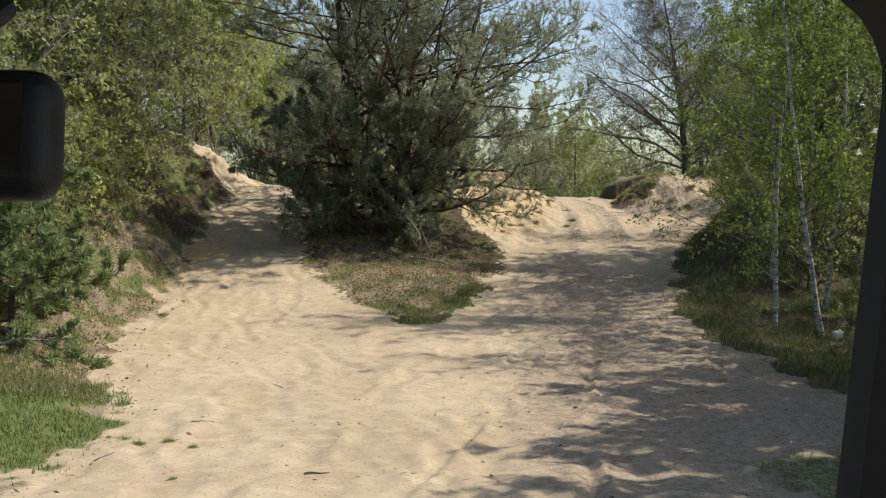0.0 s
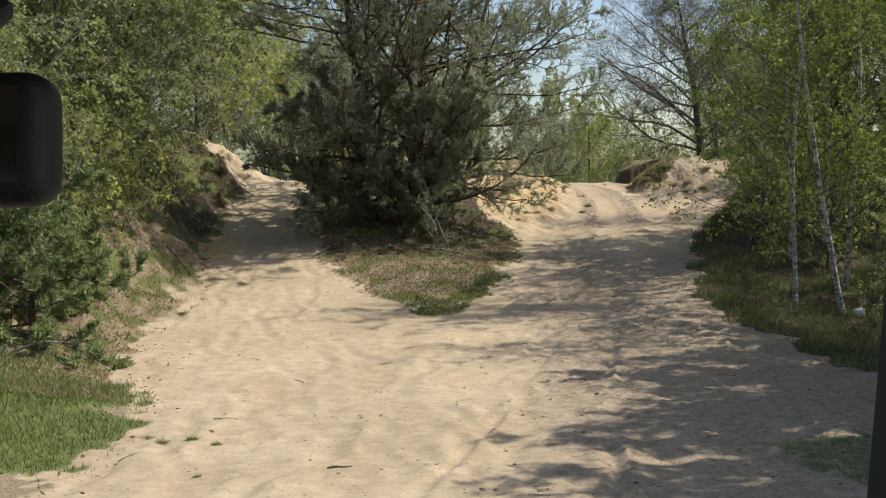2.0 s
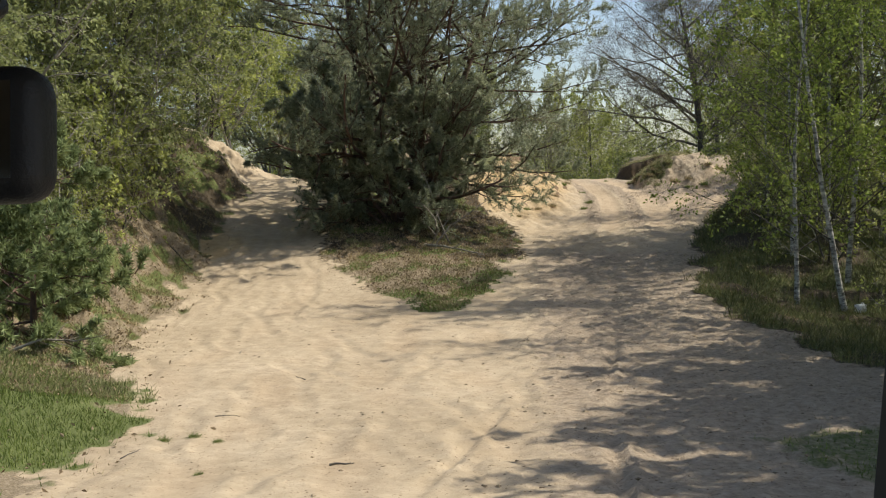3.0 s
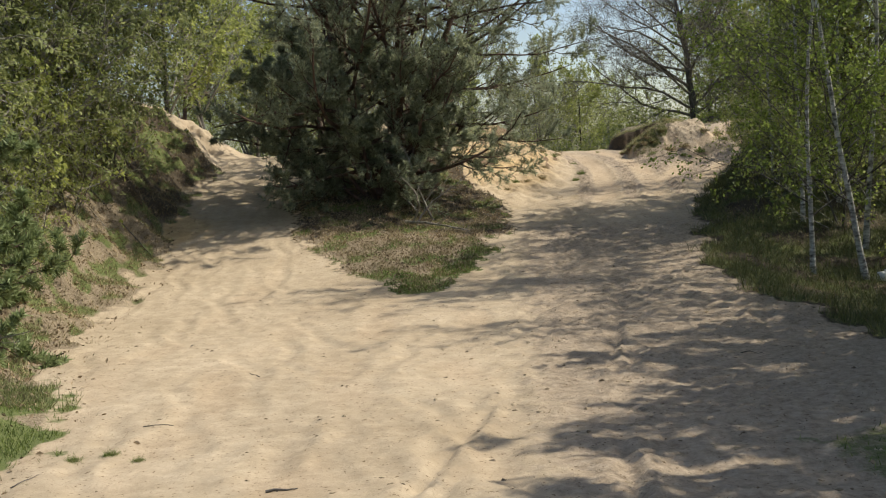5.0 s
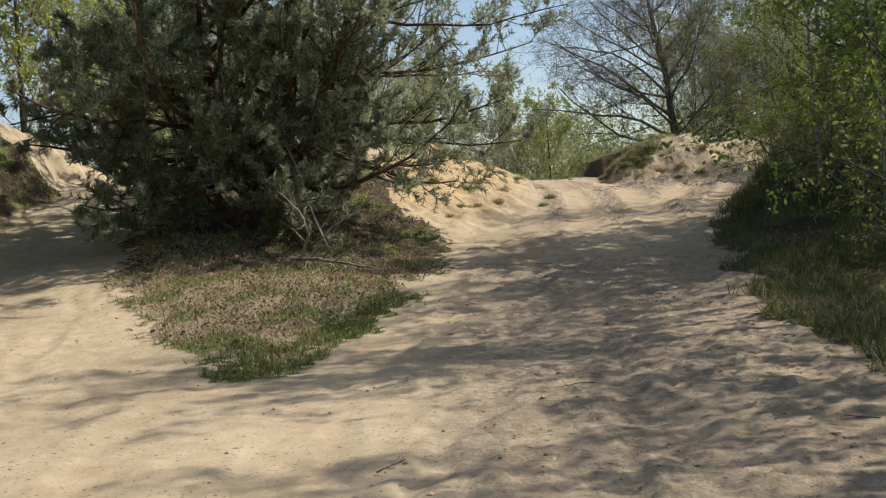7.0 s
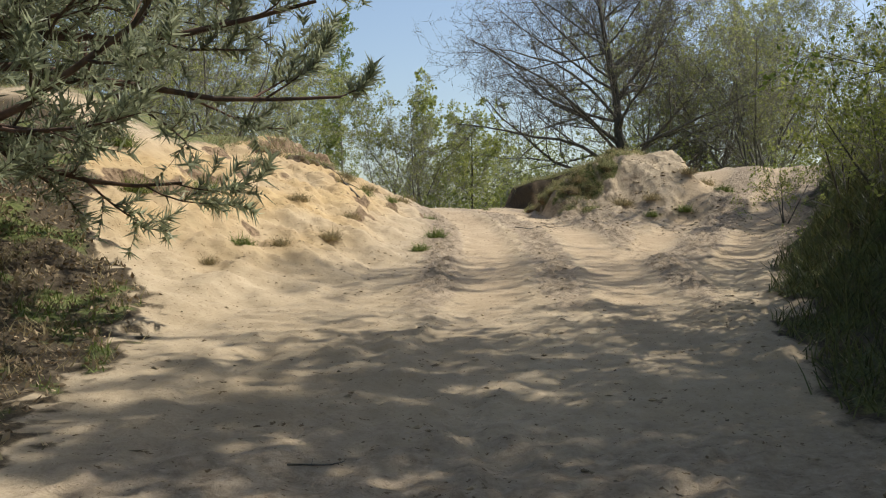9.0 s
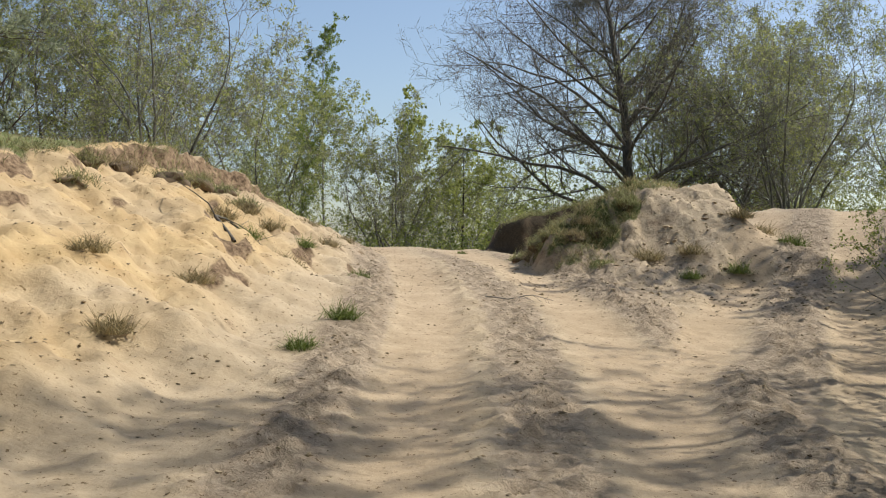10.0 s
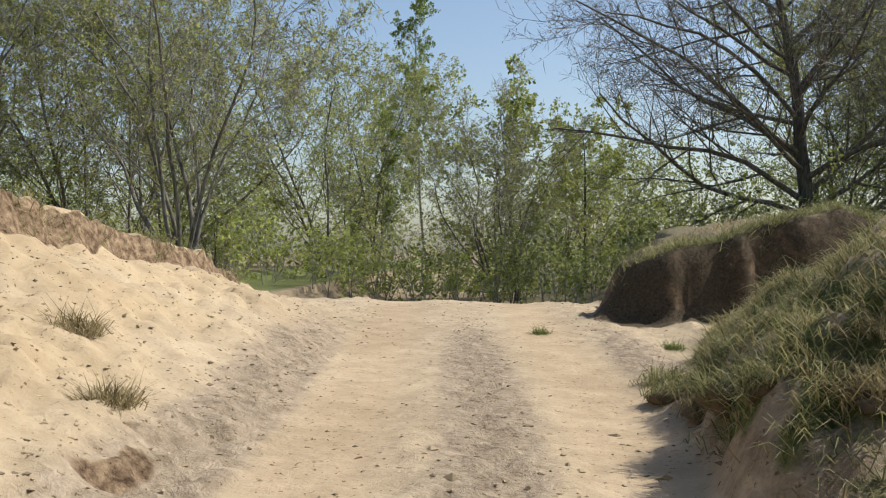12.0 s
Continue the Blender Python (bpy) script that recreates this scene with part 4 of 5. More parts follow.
def long_blades(rg, at, height, width, lean=0.6, fall=0.35, pull=(0, 0)):
    """Long grass or roots: strips that bend over and taper."""
    n = len(at)
    a = rg.uniform(0, math.tau, n)
    side = np.c_[np.cos(a), np.sin(a), np.zeros(n)] * (width / 2)
    way = unit(np.c_[rg.normal(size=(n, 2)) * lean + np.array(pull), np.ones(n)])
    h = (height * rg.uniform(0.5, 1.25, n))[:, None]
    foot = at - np.array([0, 0, 0.012])
    mid = foot + way * h * 0.55
    tip = mid + unit(way + np.array([*pull, -1.0]) * fall * rg.uniform(0.3, 1.6, (n, 1))) * h * 0.5
    V = np.stack([foot - side, foot + side, mid + side * 0.8, mid - side * 0.8, tip + side * 0.15, tip - side * 0.15], 1)
    i = (np.arange(n) * 6)[:, None]
    return V.reshape(-1, 3), np.concatenate([np.concatenate([i, i + 1, i + 2, i + 3], 1), np.concatenate([i + 3, i + 2, i + 4, i + 5], 1)])


def stuff(name, data, mat, label, category):
    me = mesh_from(name, *data, smooth=False)
    me.materials.append(mat)
    return tagged(new(name, me), label, category, kind="stuff")


def only(k, lo=0.35):
    return lambda x, y: np.clip((cover(x, y)[k] - lo) / (1 - lo), 0, 1)


rg = np.random.default_rng(71)
near = np.concatenate([scatter(rg, 120000, (4.5, 12, 11, 36), only(0, 0.1)), scatter(rg, 40000, (7, 31, 15, 45), lambda x, y: ramp01(x - sand_right(y), 0.1, 0.5))])
stuff("verge_grass", long_blades(rg, near, 0.26, 0.012, 0.6, 0.5), GRASS_SHADE, "long green grass on the shaded verge", "grass")
bank = scatter(rg, 130000, (-11, 13, -3.5, 33), only(0, 0.25))
stuff("bank_grass", blades(rg, bank, 0.14, 0.012, 0.7), GRASS_OLIVE, "patchy olive grass on the western bank", "grass")
lawn = np.concatenate([scatter(rg, 60000, (-9, 8, -3, 15.5), only(0, 0.3)), scatter(rg, 20000, (2, 6.5, 7, 12), only(0, 0.3))])
stuff("lawn_grass", blades(rg, lawn, 0.08, 0.012), GRASS_GREEN, "short green grass patch at the sand's edge", "grass")
rim = scatter(rg, 90000, (-5, 21, 2.5, 34), only(0, 0.25))
stuff("tongue_grass", blades(rg, rim, 0.11, 0.013), GRASS_GREEN, "fresh green grass along the turf tongue's rim", "grass")
drape = scatter(rg, 48000, (7, 43, 10.6, 51), only(0, 0.1))
stuff("knoll_turf", long_blades(rg, drape, 0.19, 0.008, 0.8, 1.0, (-0.35, -0.3)), GRASS_OLIVE, "long olive grass hanging down the knoll", "grass")
straw = scatter(rg, 50000, (7, 43, 11.4, 51), only(0, 0.05))
stuff("knoll_straw", long_blades(rg, straw, 0.16, 0.008, 0.9, 0.8, (-0.3, -0.25)), GRASS_DRY, "bleached straw among the knoll's grass", "grass")
crest = np.concatenate([scatter(rg, 14000, (-4, 38, 4.5, 56), only(0, 0.3))])
stuff("knoll_grass", long_blades(rg, crest, 0.14, 0.007, 0.8, 0.7, (-0.3, -0.2)), GRASS_OLIVE, "tufty olive-green grass on knoll and mound top", "grass")
dry = np.concatenate([scatter(rg, 60000, (-11, 13, -3.5, 40), only(1, 0.3)), scatter(rg, 70000, (-5, 21, 2.5, 34), lambda x, y: only(1, 0.3)(x, y) * np.clip(0.25 + 1.1 * wave(x, y, 0.9, 35), 0.03, 1)),
                      scatter(rg, 40000, (-4, 36, 15, 56), only(1, 0.25)), scatter(rg, 16000, (4.5, 12, 11, 36), only(2, 0.3))])
stuff("dry_grass", blades(rg, dry, 0.13, 0.016, 1.2), GRASS_DRY, "straw-coloured dry grass on banks and turf", "grass")
fringe = lambda x, y: 0.55 * ramp01(x - sand_left(y) + 0.3 * wave(x, y, 0.75, 3), 1.1, 0.0) * np.clip(0.35 + wave(x, y, 1.1, 6), 0.05, 1)
skirt = scatter(rg, 30000, (-7.5, 7, -1.5, 31), fringe)
stuff("straw_fringe", blades(rg, skirt, 0.07, 0.012, 2.2), GRASS_DRY, "pale straw and twigs strewn along the sand's edge", "straw")
dead = np.concatenate([scatter(rg, 60000, (-11, 13, -3.5, 40), only(1, 0.4)), scatter(rg, 9000, (-7.5, 7, -1.5, 31), fringe), scatter(rg, 45000, (-5, 21, 2.5, 36), only(1, 0.4))])
stuff("leaf_litter", leaves(rg, dead + np.array([0, 0, 0.012]), unit(rg.normal(size=dead.shape) * np.array([1, 1, 0.2])), 0.06, 0.01), LITTER,
      "brown fallen leaves on the bank and under the pine", "leaf litter")


# turf and roots that hang over the lip of the mound and the edge of the upland
def lip_keep(x, y):
    calm = 1 - 0.55 * ramp01(y, 43, 46)
    d = (mound_foot(y) - x + (0.3 * wave(x, y, 2.6, 2) + 0.16 * wave(x, y, 1.1, 6)) * calm) / mound_width(y)
    on_mound = ramp01(d, 0.97, 1.03) * ramp01(d, 1.2, 1.1) * ramp01(y, 39, 42) * ramp01(y, 55, 53)
    sc = y - cut_bank(x) + 0.14 * wave(x, y, 2.6, 2)
    return np.clip(on_mound + ramp01(sc, 0.2, 0.4) * ramp01(sc, 0.9, 0.6) * ramp01(x, 7.5, 8.5), 0, 1)


patch = lambda x, y: lip_keep(x, y) * np.clip(0.2 + wave(x, y, 1.3, 31), 0, 1)
hang = np.concatenate([scatter(rg, 60000, (0.8, 40, 5, 55), patch), scatter(rg, 26000, (7.5, 51.0, 12, 53.5), lip_keep)])
stuff("hanging_turf", long_blades(rg, hang, 0.22, 0.007, 0.9, 1.1, (0.5, -0.3)), GRASS_OLIVE, "olive turf and roots hanging over the sand scarp", "grass")


# ---------------------------------------------------------------- small things
def box(bm, c, size, bevel=0.0, seg=2, m=None):
    r = bmesh.ops.create_cube(bm, size=1.0, matrix=Matrix.Translation(c) @ Matrix.Diagonal((*size, 1)))
    if bevel:
        es = list({e for v in r["verts"] for e in v.link_edges})
        r = bmesh.ops.bevel(bm, geom=es, offset=bevel, segments=seg, profile=0.6, affect="EDGES")
    if m is not None:
        bmesh.ops.transform(bm, matrix=m, verts=list({v for f in r["faces"] for v in f.verts}) if bevel else r["verts"])


def boxed(c, size, bevel=0.0, seg=2, turn=None):
    bm = bmesh.new()
    box(bm, c, size, bevel, seg)
    if turn is not None:
        bmesh.ops.transform(bm, matrix=turn, verts=bm.verts)
    for f in bm.faces:
        f.smooth = bevel > 0
    return bm


def fallen(name, x, y, pts, radius, twigs, label, seed, mat=None, bend=0.06):
    """A bent branch along a few points above the ground, with its side twigs as parts."""
    rg = np.random.default_rng(seed)
    mat = mat or DEADWOOD
    ob = thing(name, pose(x, y, gz(x, y)), label, "branch")
    pts = np.array([(px, py, gz(x + px, y + py) - gz(x, y) + pz) for px, py, pz in pts], float)
    t = np.linspace(0, len(pts) - 1, 10)
    P = np.stack([np.interp(t, np.arange(len(pts)), pts[:, k]) for k in range(3)], 1)
    P = (P + rg.normal(size=P.shape) * bend * radius * 3)[None]
    R = (radius * np.linspace(1, 0.3, 10))[None]
    part("stem", mesh_from("stem", *tubes(P, R, 6)), mat, ob)
    A, AR = fork(rg, P, R, twigs, 0.2, 1.0, 45, 0.4, 0.4, 5, 0.2, 0.02, 0.5, 0.002)
    for k in range(twigs):
        part("twig", mesh_from("twig", *tubes(A[k:k + 1], AR[k:k + 1], 4)), mat, ob)
    return ob


fallen("dead_branch", -0.3, 29.4, [(0, 0, 0.02), (-0.3, 0.2, 0.7), (-0.55, 0.5, 1.5), (-0.9, 0.8, 2.2)], 0.03, 9, "bleached dead branch leaning out of the pine's foot", 1)
fallen("dead_branch", -0.7, 29.2, [(0, 0, 0.02), (0.4, 0.2, 0.5), (0.9, 0.3, 0.85), (1.5, 0.5, 1.3)], 0.025, 8, "pale dead branch sticking up beside the pine", 2)
fallen("dead_branch", -1.0, 29.0, [(0, 0, 0.03), (0.5, -0.4, 0.12), (1.0, -0.6, 0.10), (1.6, -1.0, 0.05)], 0.04, 10, "twiggy dead branch lying before the pine", 3)
fallen("dead_branch", -0.8, 28.9, [(0, 0, 0.03), (0.2, -0.3, 0.5), (0.1, -0.5, 0.9), (-0.2, -0.8, 1.3)], 0.035, 9, "grey forked dead branch at the pine's foot", 4)
fallen("root", 3.55, 40.2, [(0, 0, 0.02), (-0.25, 0.35, 0.10), (-0.2, 0.9, 0.16), (0.3, 1.25, 0.08)], 0.022, 5, "curved bare root lying on the sand slope", 5, BARK_DARK)
fallen("dead_branch", 6.1, 40.4, [(0, 0, 0.02), (0.25, 0.1, 0.04), (0.5, 0.06, 0.07), (0.75, 0.2, 0.04)], 0.009, 6, "thin dead twig branch lying on the slope's foot", 6)
fallen("log", -8.6, 27.2, [(0, 0, 0.05), (0.7, -0.3, 0.06), (1.4, -0.7, 0.05), (2.0, -1.3, 0.05)], 0.028, 3, "weathered fallen stem lying on the western bank", 7, BARK_DARK)
fallen("dead_branch", -6.6, 15.4, [(0, 0, 0.05), (0.5, -0.1, 0.25), (0.9, 0.1, 0.3), (1.4, 0.0, 0.5)], 0.025, 7, "pale bare branch poking from the young pine", 8)
fallen("dead_branch", 9.0, 29.8, [(0, 0, 0.6), (-0.6, 0.1, 0.75), (-1.2, 0.1, 0.9), (-1.7, 0.3, 0.7)], 0.02, 6, "bare pale branch hanging over the shaded verge", 9)
fallen("fallen_stick", -1.24, 9.5, [(0, 0, 0.01), (0.08, 0.02, 0.015), (0.16, 0.01, 0.01), (0.22, 0.03, 0.01)], 0.012, 2, "short brown stick lying on the sand", 10, BARK_DARK)
for k, (x, y, a) in enumerate([(-2.9, 12.2, 0.4), (-3.4, 10.3, 1.2), (-2.2, 14.6, 2.2), (0.9, 17.4, 0.9), (2.6, 19.5, 2.9), (-3.6, 17.0, 1.7), (3.4, 14.2, 0.2), (4.2, 17.8, 2.4), (1.8, 25.0, 1.0), (3.1, 28.3, 0.3)]):
    c, sn = 0.11 * math.cos(a), 0.11 * math.sin(a)
    fallen("fallen_stick", x, y, [(0, 0, 0.01), (c, sn, 0.015), (2 * c, 2 * sn, 0.01), (2.6 * c, 3 * sn, 0.01)], 0.006, 2, "thin brown stick lying on the sand", 20 + k, BARK_DARK)


def grass_tuft(seed, n, height, mat, label, dry=False):
    rg = np.random.default_rng(seed)
    at = np.c_[rg.normal(size=(n, 2)) * height * 0.33, np.zeros(n)]
    me = mesh_from("grass_tuft", *long_blades(rg, at, height, 0.005, 0.9, 0.7), smooth=False)
    me.materials.append(mat)
    return tagged(new("grass_tuft", me), label, "grass tuft", "tufts on the sand slope")


def spread_tufts(ob, spots):
    for k, (x, y, s) in enumerate(spots):
        m = pose(x, y, gz(x, y) - 0.015, 0, 0, 57 * k)
        t = copy_thing(ob, m) if k else ob
        t.matrix_world = m @ Matrix.Diagonal((s, s, s, 1))


spread_tufts(grass_tuft(81, 380, 0.15, GRASS_GREEN, "small green grass tuft on the sand slope"),
             [(4.13, 42.5, 1.2), (4.66, 38.5, 1.2), (4.35, 37.5, 1.1), (4.8, 42.0, 1.1), (3.6, 40.8, 1.2), (1.6, 36.6, 1.6), (0.9, 35.9, 1.7), (0.5, 37.0, 2.0), (2.2, 35.2, 1.1),
              (8.0, 49.6, 0.9), (6.9, 50.5, 0.8), (9.9, 43.4, 1.5), (10.9, 44.0, 1.6), (9.2, 43.2, 1.1), (11.2, 46.0, 1.6), (-2.9, 11.2, 0.6), (-2.6, 11.0, 0.5), (-3.2, 11.1, 0.6), (-2.4, 9.4, 0.4)])
spread_tufts(grass_tuft(82, 380, 0.15, GRASS_DRY, "dry brown grass tuft rooted in the slope"),
             [(3.2, 41.9, 1.7), (3.46, 41.4, 1.6), (3.94, 41.2, 1.9), (3.7, 42.6, 1.6), (3.3, 43.5, 1.7), (4.4, 43.8, 1.3), (3.15, 36.6, 1.3), (2.7, 37.8, 1.3), (3.4, 38.6, 1.2), (2.6, 35.6, 1.1),
              (8.8, 43.9, 1.7), (9.4, 43.8, 1.6), (10.3, 44.4, 1.6), (8.1, 44.8, 1.5), (10.9, 45.2, 1.7), (1.9, 34.6, 0.9), (4.6, 45.2, 1.3), (4.0, 46.3, 1.5)])


# lumps of dark damp sand and turf broken off the slopes
def clod_field():
    rg = np.random.default_rng(91)
    def keep(x, y):
        slope = np.clip(1.2 - np.abs(mound_foot(y) - x - 1.0) / 1.6, 0, 1) * ramp01(y, 33, 36)
        kn = np.clip(1.5 - np.hypot((x - 9.2) / 2.8, (y - 43.2) / 2.6), 0, 1)
        churn = (0.3 * ramp01(x - 0.06 * (y - 14), -0.5, 2.0) + 0.16) * np.clip(0.15 + 1.3 * wave(x, y, 0.9, 33), 0, 1.6) * (1 - 0.6 * np.clip(wheel_tracks(x, y), 0, 1))
        g, l, hm, o = cover(x, y)
        strip = 0.0
        for off in (-1.35, 0.0, 1.35):
            mid = np.interp(y, (26.3, 32, 36, 40, 46, 56), (4.1, 5.3, 5.9, 6.3, 6.4, 6.0)) + off
            strip = strip + 0.7 * np.exp(-((x - mid) / 0.28) ** 2) * ramp01(y, 31, 35)
        return np.clip(slope * 0.7 + kn + churn + strip, 0, 1) * (1 - np.clip(g + l, 0, 1))
    at = np.concatenate([scatter(rg, 44000, (-6, 7, 9, 33), keep), scatter(rg, 30000, (1, 33, 14, 54), keep)])
    n = len(at)
    s = 0.004 + (0.012 + 0.010 * ramp01(at[:, 1], 34, 30)) * rg.random(n) ** 2.5
    s = s + 0.03 * rg.random(n) ** 6.0 * np.clip(1.6 - np.hypot((at[:, 0] - 9.8) / 3.4, (at[:, 1] - 43.6) / 3.0), 0, 1)
    d = np.array([[1, 0, 0], [-1, 0, 0], [0, 1, 0], [0, -1, 0], [0, 0, 1], [0, 0, -1.0]])
    V = at[:, None, :] + np.array([0, 0, 0.05]) * s[:, None, None] + (d[None] + rg.normal(size=(n, 6, 3)) * 0.3) * s[:, None, None] * np.array([1.3, 1.0, 0.55])
    tri = np.array([[0, 2, 4], [2, 1, 4], [1, 3, 4], [3, 0, 4], [2, 0, 5], [1, 2, 5], [3, 1, 5], [0, 3, 5]])
    return V.reshape(-1, 3), (np.arange(n)[:, None, None] * 6 + tri[None]).reshape(-1, 3)


CLOD = leafy("damp_sand_clod", (0.17, 0.125, 0.08), (0.40, 0.315, 0.215), 0.0, 0.95)
stuff("sand_clods", clod_field(), CLOD, "broken clods of damp sand and turf on the slopes", "clods")


# sods of turf that have slipped over the lip of the mound and the knoll's edge
EARTH = plain("dark_root_earth", (0.16, 0.115, 0.07), 0.95, vary=0.45, scale=5.0, relief=0.6, relief_scale=30)


def turf_sod(seed, x, y, size, sink, label):
    rg = np.random.default_rng(seed)
    ob = thing("turf_sod", pose(x, y, gz(x, y) - sink * size, 0, 0, rg.uniform(0, 360)), label, "turf", "sods along the scarps")
    bm = bmesh.new()
    bmesh.ops.create_icosphere(bm, subdivisions=3, radius=1.0)
    o = Vector(rg.uniform(-50, 50, 3))
    for v in bm.verts:
        k = 1 + 0.5 * noise.noise(v.co * 1.3 + o) + 0.28 * noise.noise(v.co * 3.4 + o) + 0.12 * noise.noise(v.co * 8 + o)
        v.co = Vector((v.co.x * 1.3 * k, v.co.y * k, v.co.z * (0.55 if v.co.z > 0 else 0.8) * k)) * size
    for f in bm.faces:
        f.smooth = True
    bm.normal_update()
    tops = np.array([v.co[:] for v in bm.verts if v.normal.z > -0.25])
    part("earth", bm, EARTH, ob)
    count = int(420 + 2600 * max(size - 0.3, 0))
    at = tops[rg.integers(0, len(tops), count)] + rg.normal(size=(count, 3)) * 0.02
    part("grass", mesh_from("grass", *long_blades(rg, at, 0.17, 0.007, 0.8, 0.9, (0.3, -0.3)), smooth=False), GRASS_OLIVE if seed % 3 else GRASS_DRY, ob, "tufty grass")


for k, y in enumerate((40.6, 41.4, 42.3, 43.3, 44.1, 44.9, 45.6)):
    x = float(mound_foot(np.array([y]))[0]) - 1.0 * float(mound_width(y)) + 0.25 * math.sin(5.1 * k) + 0.2
    turf_sod(100 + k, x, y, 0.13 + 0.10 * abs(math.sin(2.3 * k + 1)), 0.3, "broken sod of turf and roots on the mound's lip")
for k, (x, y, size) in enumerate(((7.62, 44.9, 0.11), (7.56, 45.5, 0.13), (7.58, 46.2, 0.12), (7.55, 46.9, 0.13), (7.6, 47.6, 0.11), (7.9, 44.5, 0.11), (8.3, 44.6, 0.12), (8.7, 44.8, 0.1))):
    turf_sod(130 + k, x, y, size, 0.0, "shaggy sod of turf overhanging the knoll's undercut foot")
for k, (x, y, size) in enumerate(((3.3, 43.7, 0.13), (2.9, 44.6, 0.15), (3.1, 42.6, 0.11), (2.8, 45.4, 0.12))):
    turf_sod(160 + k, x, y, size, 0.3, "root-bound sod slipped down the sand face")

# white canister by the birches
canister = thing("canister", pose(8.15, 21.9, gz(8.15, 21.9) + 0.0, 0, 0, 25), "small white plastic canister standing by the birches", "canister")
WHITE = plain("white_plastic", (0.72, 0.72, 0.70), 0.45, vary=0.06)
BLACK = plain("black_plastic", (0.022, 0.022, 0.024), 0.55, vary=0.2, relief=0.25, relief_scale=400)
part("body", boxed((0, 0, 0.09), (0.22, 0.15, 0.17), 0.04), WHITE, canister)
part("cap", boxed((0.06, 0, 0.185), (0.05, 0.05, 0.04), 0.01), WHITE, canister, "white screw cap")


# ---------------------------------------------------------------- the car in which the ride begins
PAINT = plain("beige_car_paint", (0.20, 0.185, 0.14), 0.3, 0.35, vary=0.06, scale=2)
TRIM = plain("grey_pillar_trim", (0.30, 0.285, 0.265), 0.75, vary=0.08)
LINING = plain("dark_cabin_lining", (0.06, 0.055, 0.05), 0.9, vary=0.15)
DASH = plain("blue_black_dashboard", (0.035, 0.038, 0.045), 0.55, vary=0.15, relief=0.3, relief_scale=300)
RUBBER = plain("black_rubber", (0.012, 0.012, 0.012), 0.8, vary=0.25)
STEEL = plain("grey_steel_rim", (0.35, 0.35, 0.36), 0.35, 0.9, vary=0.1)
GLASS = plain("mirror_glass", (0.75, 0.76, 0.78), 0.04, 1.0, vary=0.01)


def rounded_rect(x0, z0, x1, z1, r, n=6):
    pts = []
    for cx, cz, a0 in ((x1 - r, z0 + r, -90), (x1 - r, z1 - r, 0), (x0 + r, z1 - r, 90), (x0 + r, z0 + r, 180)):
        pts += [(cx + r * math.cos(radians(a0 + 90 * k / n)), cz + r * math.sin(radians(a0 + 90 * k / n))) for k in range(n + 1)]
    return pts


def frame_ring(inner, outer, y_of, depth):
    """A ring of sheet between two outlines, with thickness."""
    bm = bmesh.new()
    rows = []
    for pts, dy in ((inner, 0), (outer, 0), (outer, depth), (inner, depth)):
        rows.append([bm.verts.new((x, y_of(z) + dy, z)) for x, z in pts])
    n = len(inner)
    for a, b in ((0, 1), (1, 2), (2, 3), (3, 0)):
        for k in range(n):
            bm.faces.new((rows[a][k], rows[a][(k + 1) % n], rows[b][(k + 1) % n], rows[b][k]))
    bmesh.ops.recalc_face_normals(bm, faces=bm.faces)
    return bm


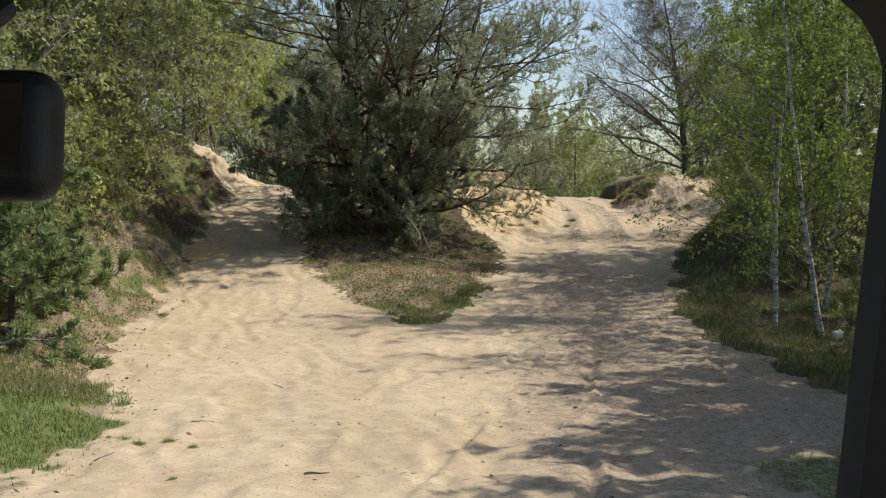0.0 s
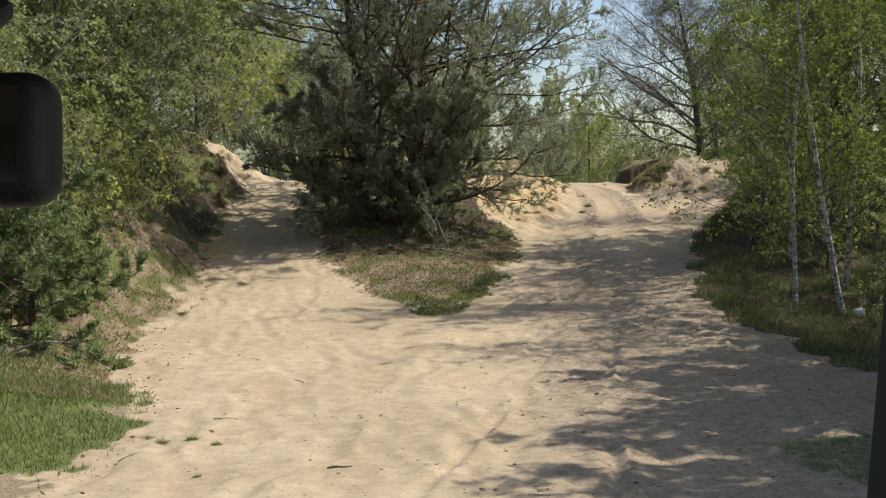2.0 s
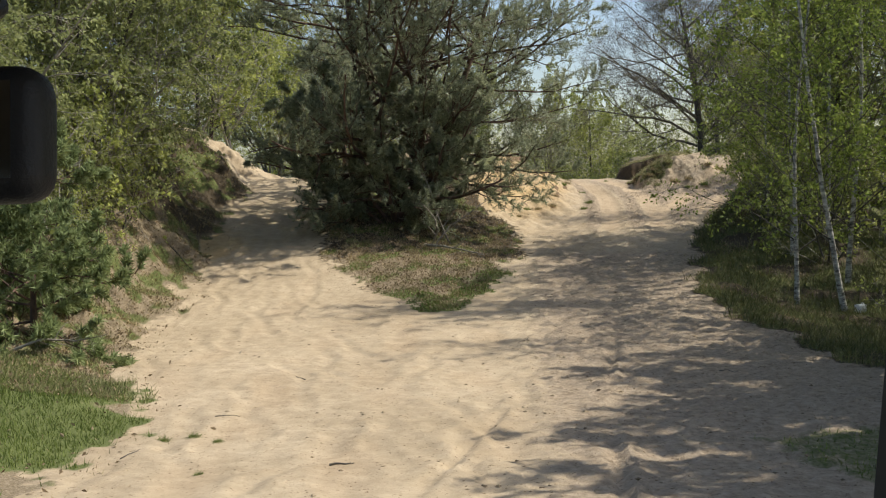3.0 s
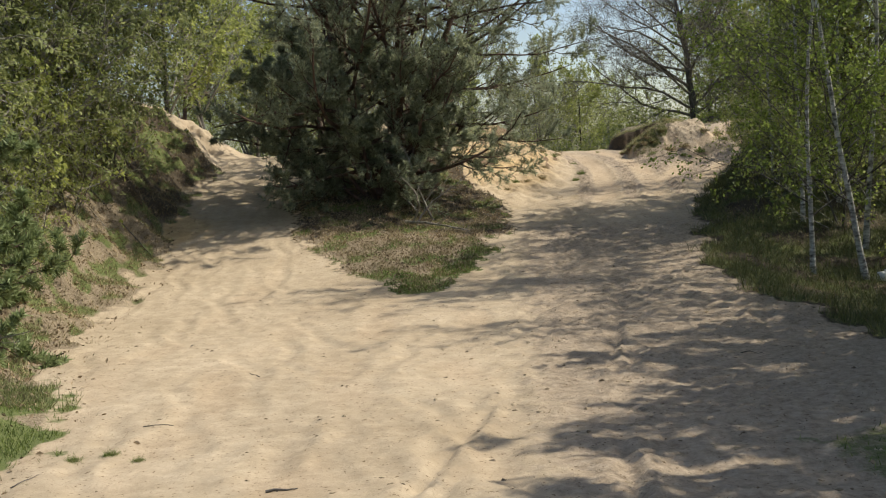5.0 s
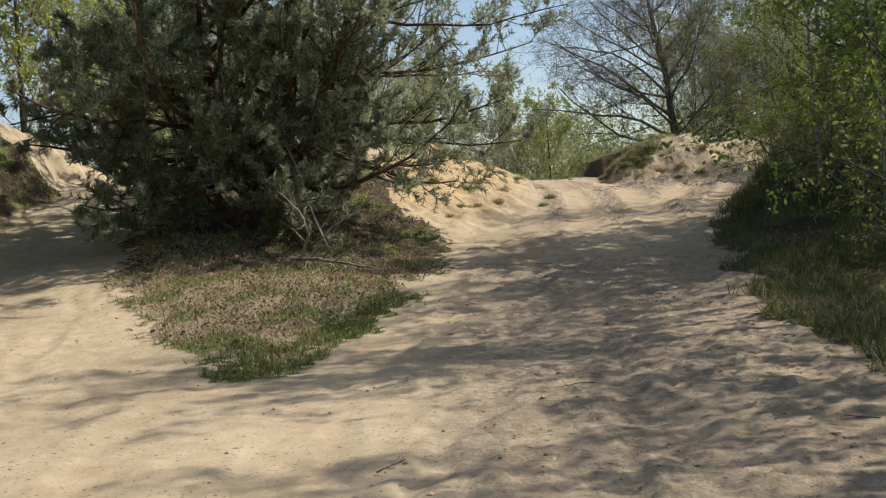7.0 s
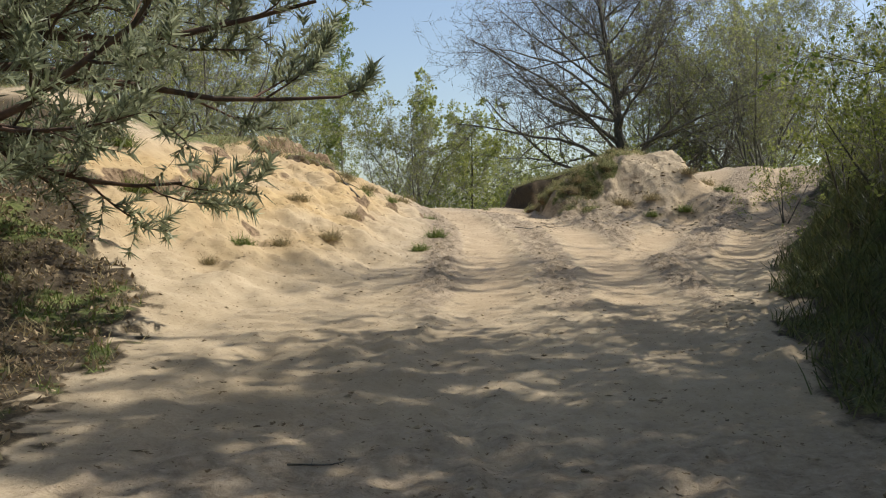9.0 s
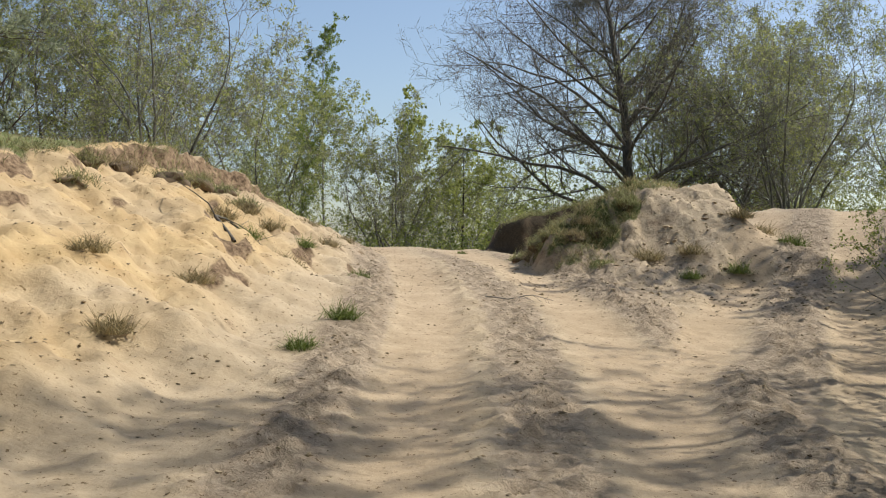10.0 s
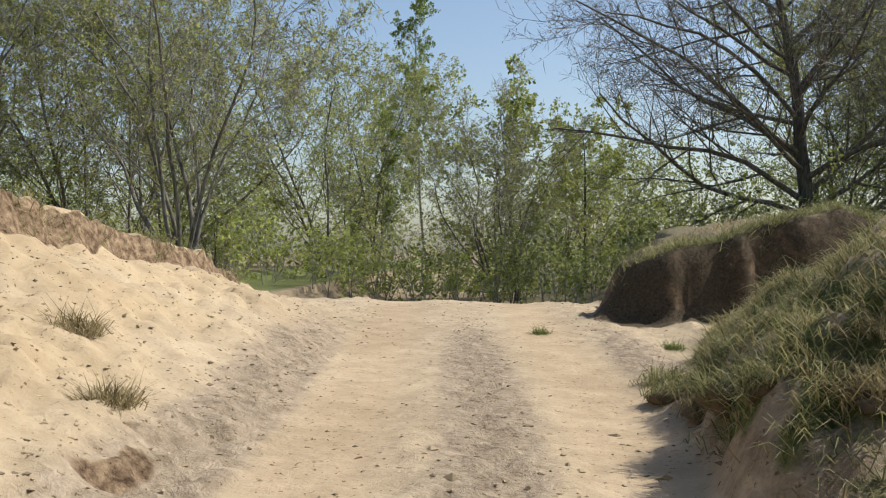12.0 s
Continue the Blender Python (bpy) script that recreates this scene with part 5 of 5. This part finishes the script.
def build_car():
    mid = -0.37
    car = thing("car", pose(mid, 0, 0, -7.2, 0, 0), "beige off-road car with black dashboard standing on the sand", "car")
    car.location = (mid, -0.179, 1.722 - 1.419)
    e = 1.43                                     # the eye's height in the car
    y_of = lambda z: 0.86 - 0.16 * (z - e)
    L, Rr, lo, hi = -0.752, 0.752, e - 0.33, e + 0.30
    inner, outer = rounded_rect(L, lo, Rr, hi, 0.10), rounded_rect(L - 0.10, lo - 0.06, Rr + 0.10, hi + 0.09, 0.14)
    lean = lambda pts: [(x * (1 + 0.105 * (z - e - 0.2)), z) for x, z in pts]
    inner, outer = lean(inner), lean(outer)
    part("windscreen_frame", frame_ring(inner, outer, y_of, 0.03), TRIM, car, "grey trimmed windscreen pillars and header")
    seal_in, seal_out = lean(rounded_rect(L + 0.016, lo + 0.016, Rr - 0.016, hi - 0.016, 0.09)), lean(rounded_rect(L - 0.006, lo - 0.006, Rr + 0.006, hi + 0.006, 0.105))
    part("seal", frame_ring(seal_in, seal_out, lambda z: y_of(z) - 0.006, 0.05), RUBBER, car, "black rubber windscreen seal")
    part("roof", boxed((0, -0.55, hi + 0.075), (1.56, 2.75, 0.05), 0.02), LINING, car, "dark lined roof")
    # windowless rear walls, unseen, added so the inside mirror reflects dark
    part("rear_backdrop", boxed((0, -1.92, e - 0.42), (1.5, 0.06, 1.5), 0.02), LINING, car, "dark rear wall, added unseen for the mirror to reflect")
    for s in (-1, 1):
        part("door", boxed((s * 0.8, -0.25, e - 0.63), (0.08, 1.9, 0.66), 0.03), PAINT, car)
        part("side_pillar", boxed((s * 0.77, -0.75, e - 0.02), (0.06, 0.16, 0.62), 0.02), LINING, car)
        part("rear_side_backdrop", boxed((s * 0.78, -1.38, e - 0.35), (0.06, 1.10, 1.22), 0.02), LINING, car)
    # dashboard, cowl and bonnet
    bm = bmesh.new()
    prof = [(0.30, e - 0.62), (0.28, e - 0.44), (0.36, e - 0.37), (0.60, e - 0.345), (0.86, e - 0.37), (0.90, e - 0.50)]
    for x in np.linspace(-0.70, 0.70, 15):
        for y, z in prof:
            bm.verts.new((x, y, z + 0.035 * math.exp(-((x + 0.37) / 0.22) ** 2)))
    bm.verts.ensure_lookup_table()
    k = len(prof)
    for i in range(14):
        for j in range(k - 1):
            bm.faces.new([bm.verts[q] for q in (i * k + j, i * k + j + 1, (i + 1) * k + j + 1, (i + 1) * k + j)])
    bmesh.ops.recalc_face_normals(bm, faces=bm.faces)
    bmesh.ops.solidify(bm, geom=bm.faces, thickness=0.02)
    part("dashboard", bm, DASH, car, "blue-black grained dashboard")
    bm = bmesh.new()
    ys = np.linspace(1.02, 2.25, 10)
    for x in np.linspace(-0.74, 0.74, 17):
        for y in ys:
            u = (y - 1.02) / 1.23
            bm.verts.new((x, y, e - 0.36 - 0.07 * u - 0.10 * u ** 6 - 0.06 * (abs(x) / 0.74) ** 4 + 0.015 * math.exp(-((abs(x) - 0.45) / 0.05) ** 2)))
    bm.verts.ensure_lookup_table()
    for i in range(16):
        for j in range(9):
            bm.faces.new([bm.verts[q] for q in (i * 10 + j, i * 10 + j + 1, (i + 1) * 10 + j + 1, (i + 1) * 10 + j)])
    bmesh.ops.recalc_face_normals(bm, faces=bm.faces)
    for f in bm.faces:
        f.smooth = True
    bmesh.ops.solidify(bm, geom=bm.faces, thickness=0.015)
    part("bonnet", bm, PAINT, car, "beige bonnet dulled by dust")
    cowl = part("cowl", boxed((0, 0.965, e - 0.40), (1.45, 0.10, 0.05), 0.012), BLACK, car, "black ribbed cowl")
    for k in range(26):
        part("rib", boxed((-0.62 + k * 0.05, 0.965, e - 0.368), (0.018, 0.08, 0.016), 0.004), BLACK, cowl)
    for x0, x1 in ((-0.60, -0.02), (0.02, 0.62)):
        w = part("wiper", boxed(((x0 + x1) / 2, 1.0, e - 0.335), (x1 - x0, 0.018, 0.014), 0.004, turn=None), BLACK, car, "black wiper arm")
        part("blade", boxed(((x0 + x1) / 2 + 0.03, 0.955, e - 0.342), (x1 - x0 - 0.06, 0.010, 0.022), 0.003), RUBBER, w)
    part("washer_nozzle", boxed((0.43, 1.35, e - 0.355), (0.03, 0.03, 0.03), 0.008), BLACK, car, "black washer nozzle")
    # lower body and wheels
    part("body", boxed((0, 0.2, e - 0.88), (1.5, 4.1, 0.5), 0.09, 3), PAINT, car)
    part("bumper", boxed((0, 2.33, e - 0.82), (1.5, 0.16, 0.2), 0.04), BLACK, car)
    for s in (-1, 1):
        part("wing", boxed((s * 0.70, 1.6, e - 0.62), (0.20, 1.25, 0.36), 0.06, 3), PAINT, car)
        for y in (1.55, -1.15):
            bm = bmesh.new()
            bmesh.ops.create_cone(bm, cap_ends=True, segments=32, radius1=0.35, radius2=0.35, depth=0.22, matrix=Matrix.Translation((s * 0.72, y, 0.33)) @ pose(0, 0, 0, 0, 90, 0))
            bmesh.ops.bevel(bm, geom=[x for x in bm.edges if not all(len(f.verts) == 4 for f in x.link_faces)], offset=0.04, segments=3, affect="EDGES")
            wheel = part("wheel", bm, RUBBER, car)
            bm = bmesh.new()
            bmesh.ops.create_cone(bm, cap_ends=True, segments=24, radius1=0.21, radius2=0.18, depth=0.05, matrix=Matrix.Translation((s * 0.83, y, 0.33)) @ pose(0, 0, 0, 0, 90 * s, 0))
            part("rim", bm, STEEL, wheel)
        side = part("side_mirror", boxed((s * 0.90, 0.98, e - 0.17), (0.20, 0.09, 0.15), 0.04, 4), BLACK, car, "black outside mirror")
        part("glass", boxed((s * 0.90, 0.932, e - 0.17), (0.15, 0.006, 0.10), 0.002), GLASS, side)
    # inside mirror
    cx, cz = -0.341 - mid, e + 0.107
    shell = part("inside_mirror", boxed((cx, 0.60, cz), (0.25, 0.040, 0.074), 0.0195, 6), BLACK, car, "black inside mirror housing")
    part("glass", boxed((cx, 0.5816, cz), (0.222, 0.004, 0.052), 0.0), GLASS, shell)
    bm = bmesh.new()
    bmesh.ops.create_cone(bm, cap_ends=True, segments=12, radius1=0.011, radius2=0.011, depth=0.24, matrix=Matrix.Translation((cx, 0.71, cz + 0.075)) @ pose(0, 0, 0, -58, 0, 0))
    part("stem", bm, BLACK, shell)


build_car()
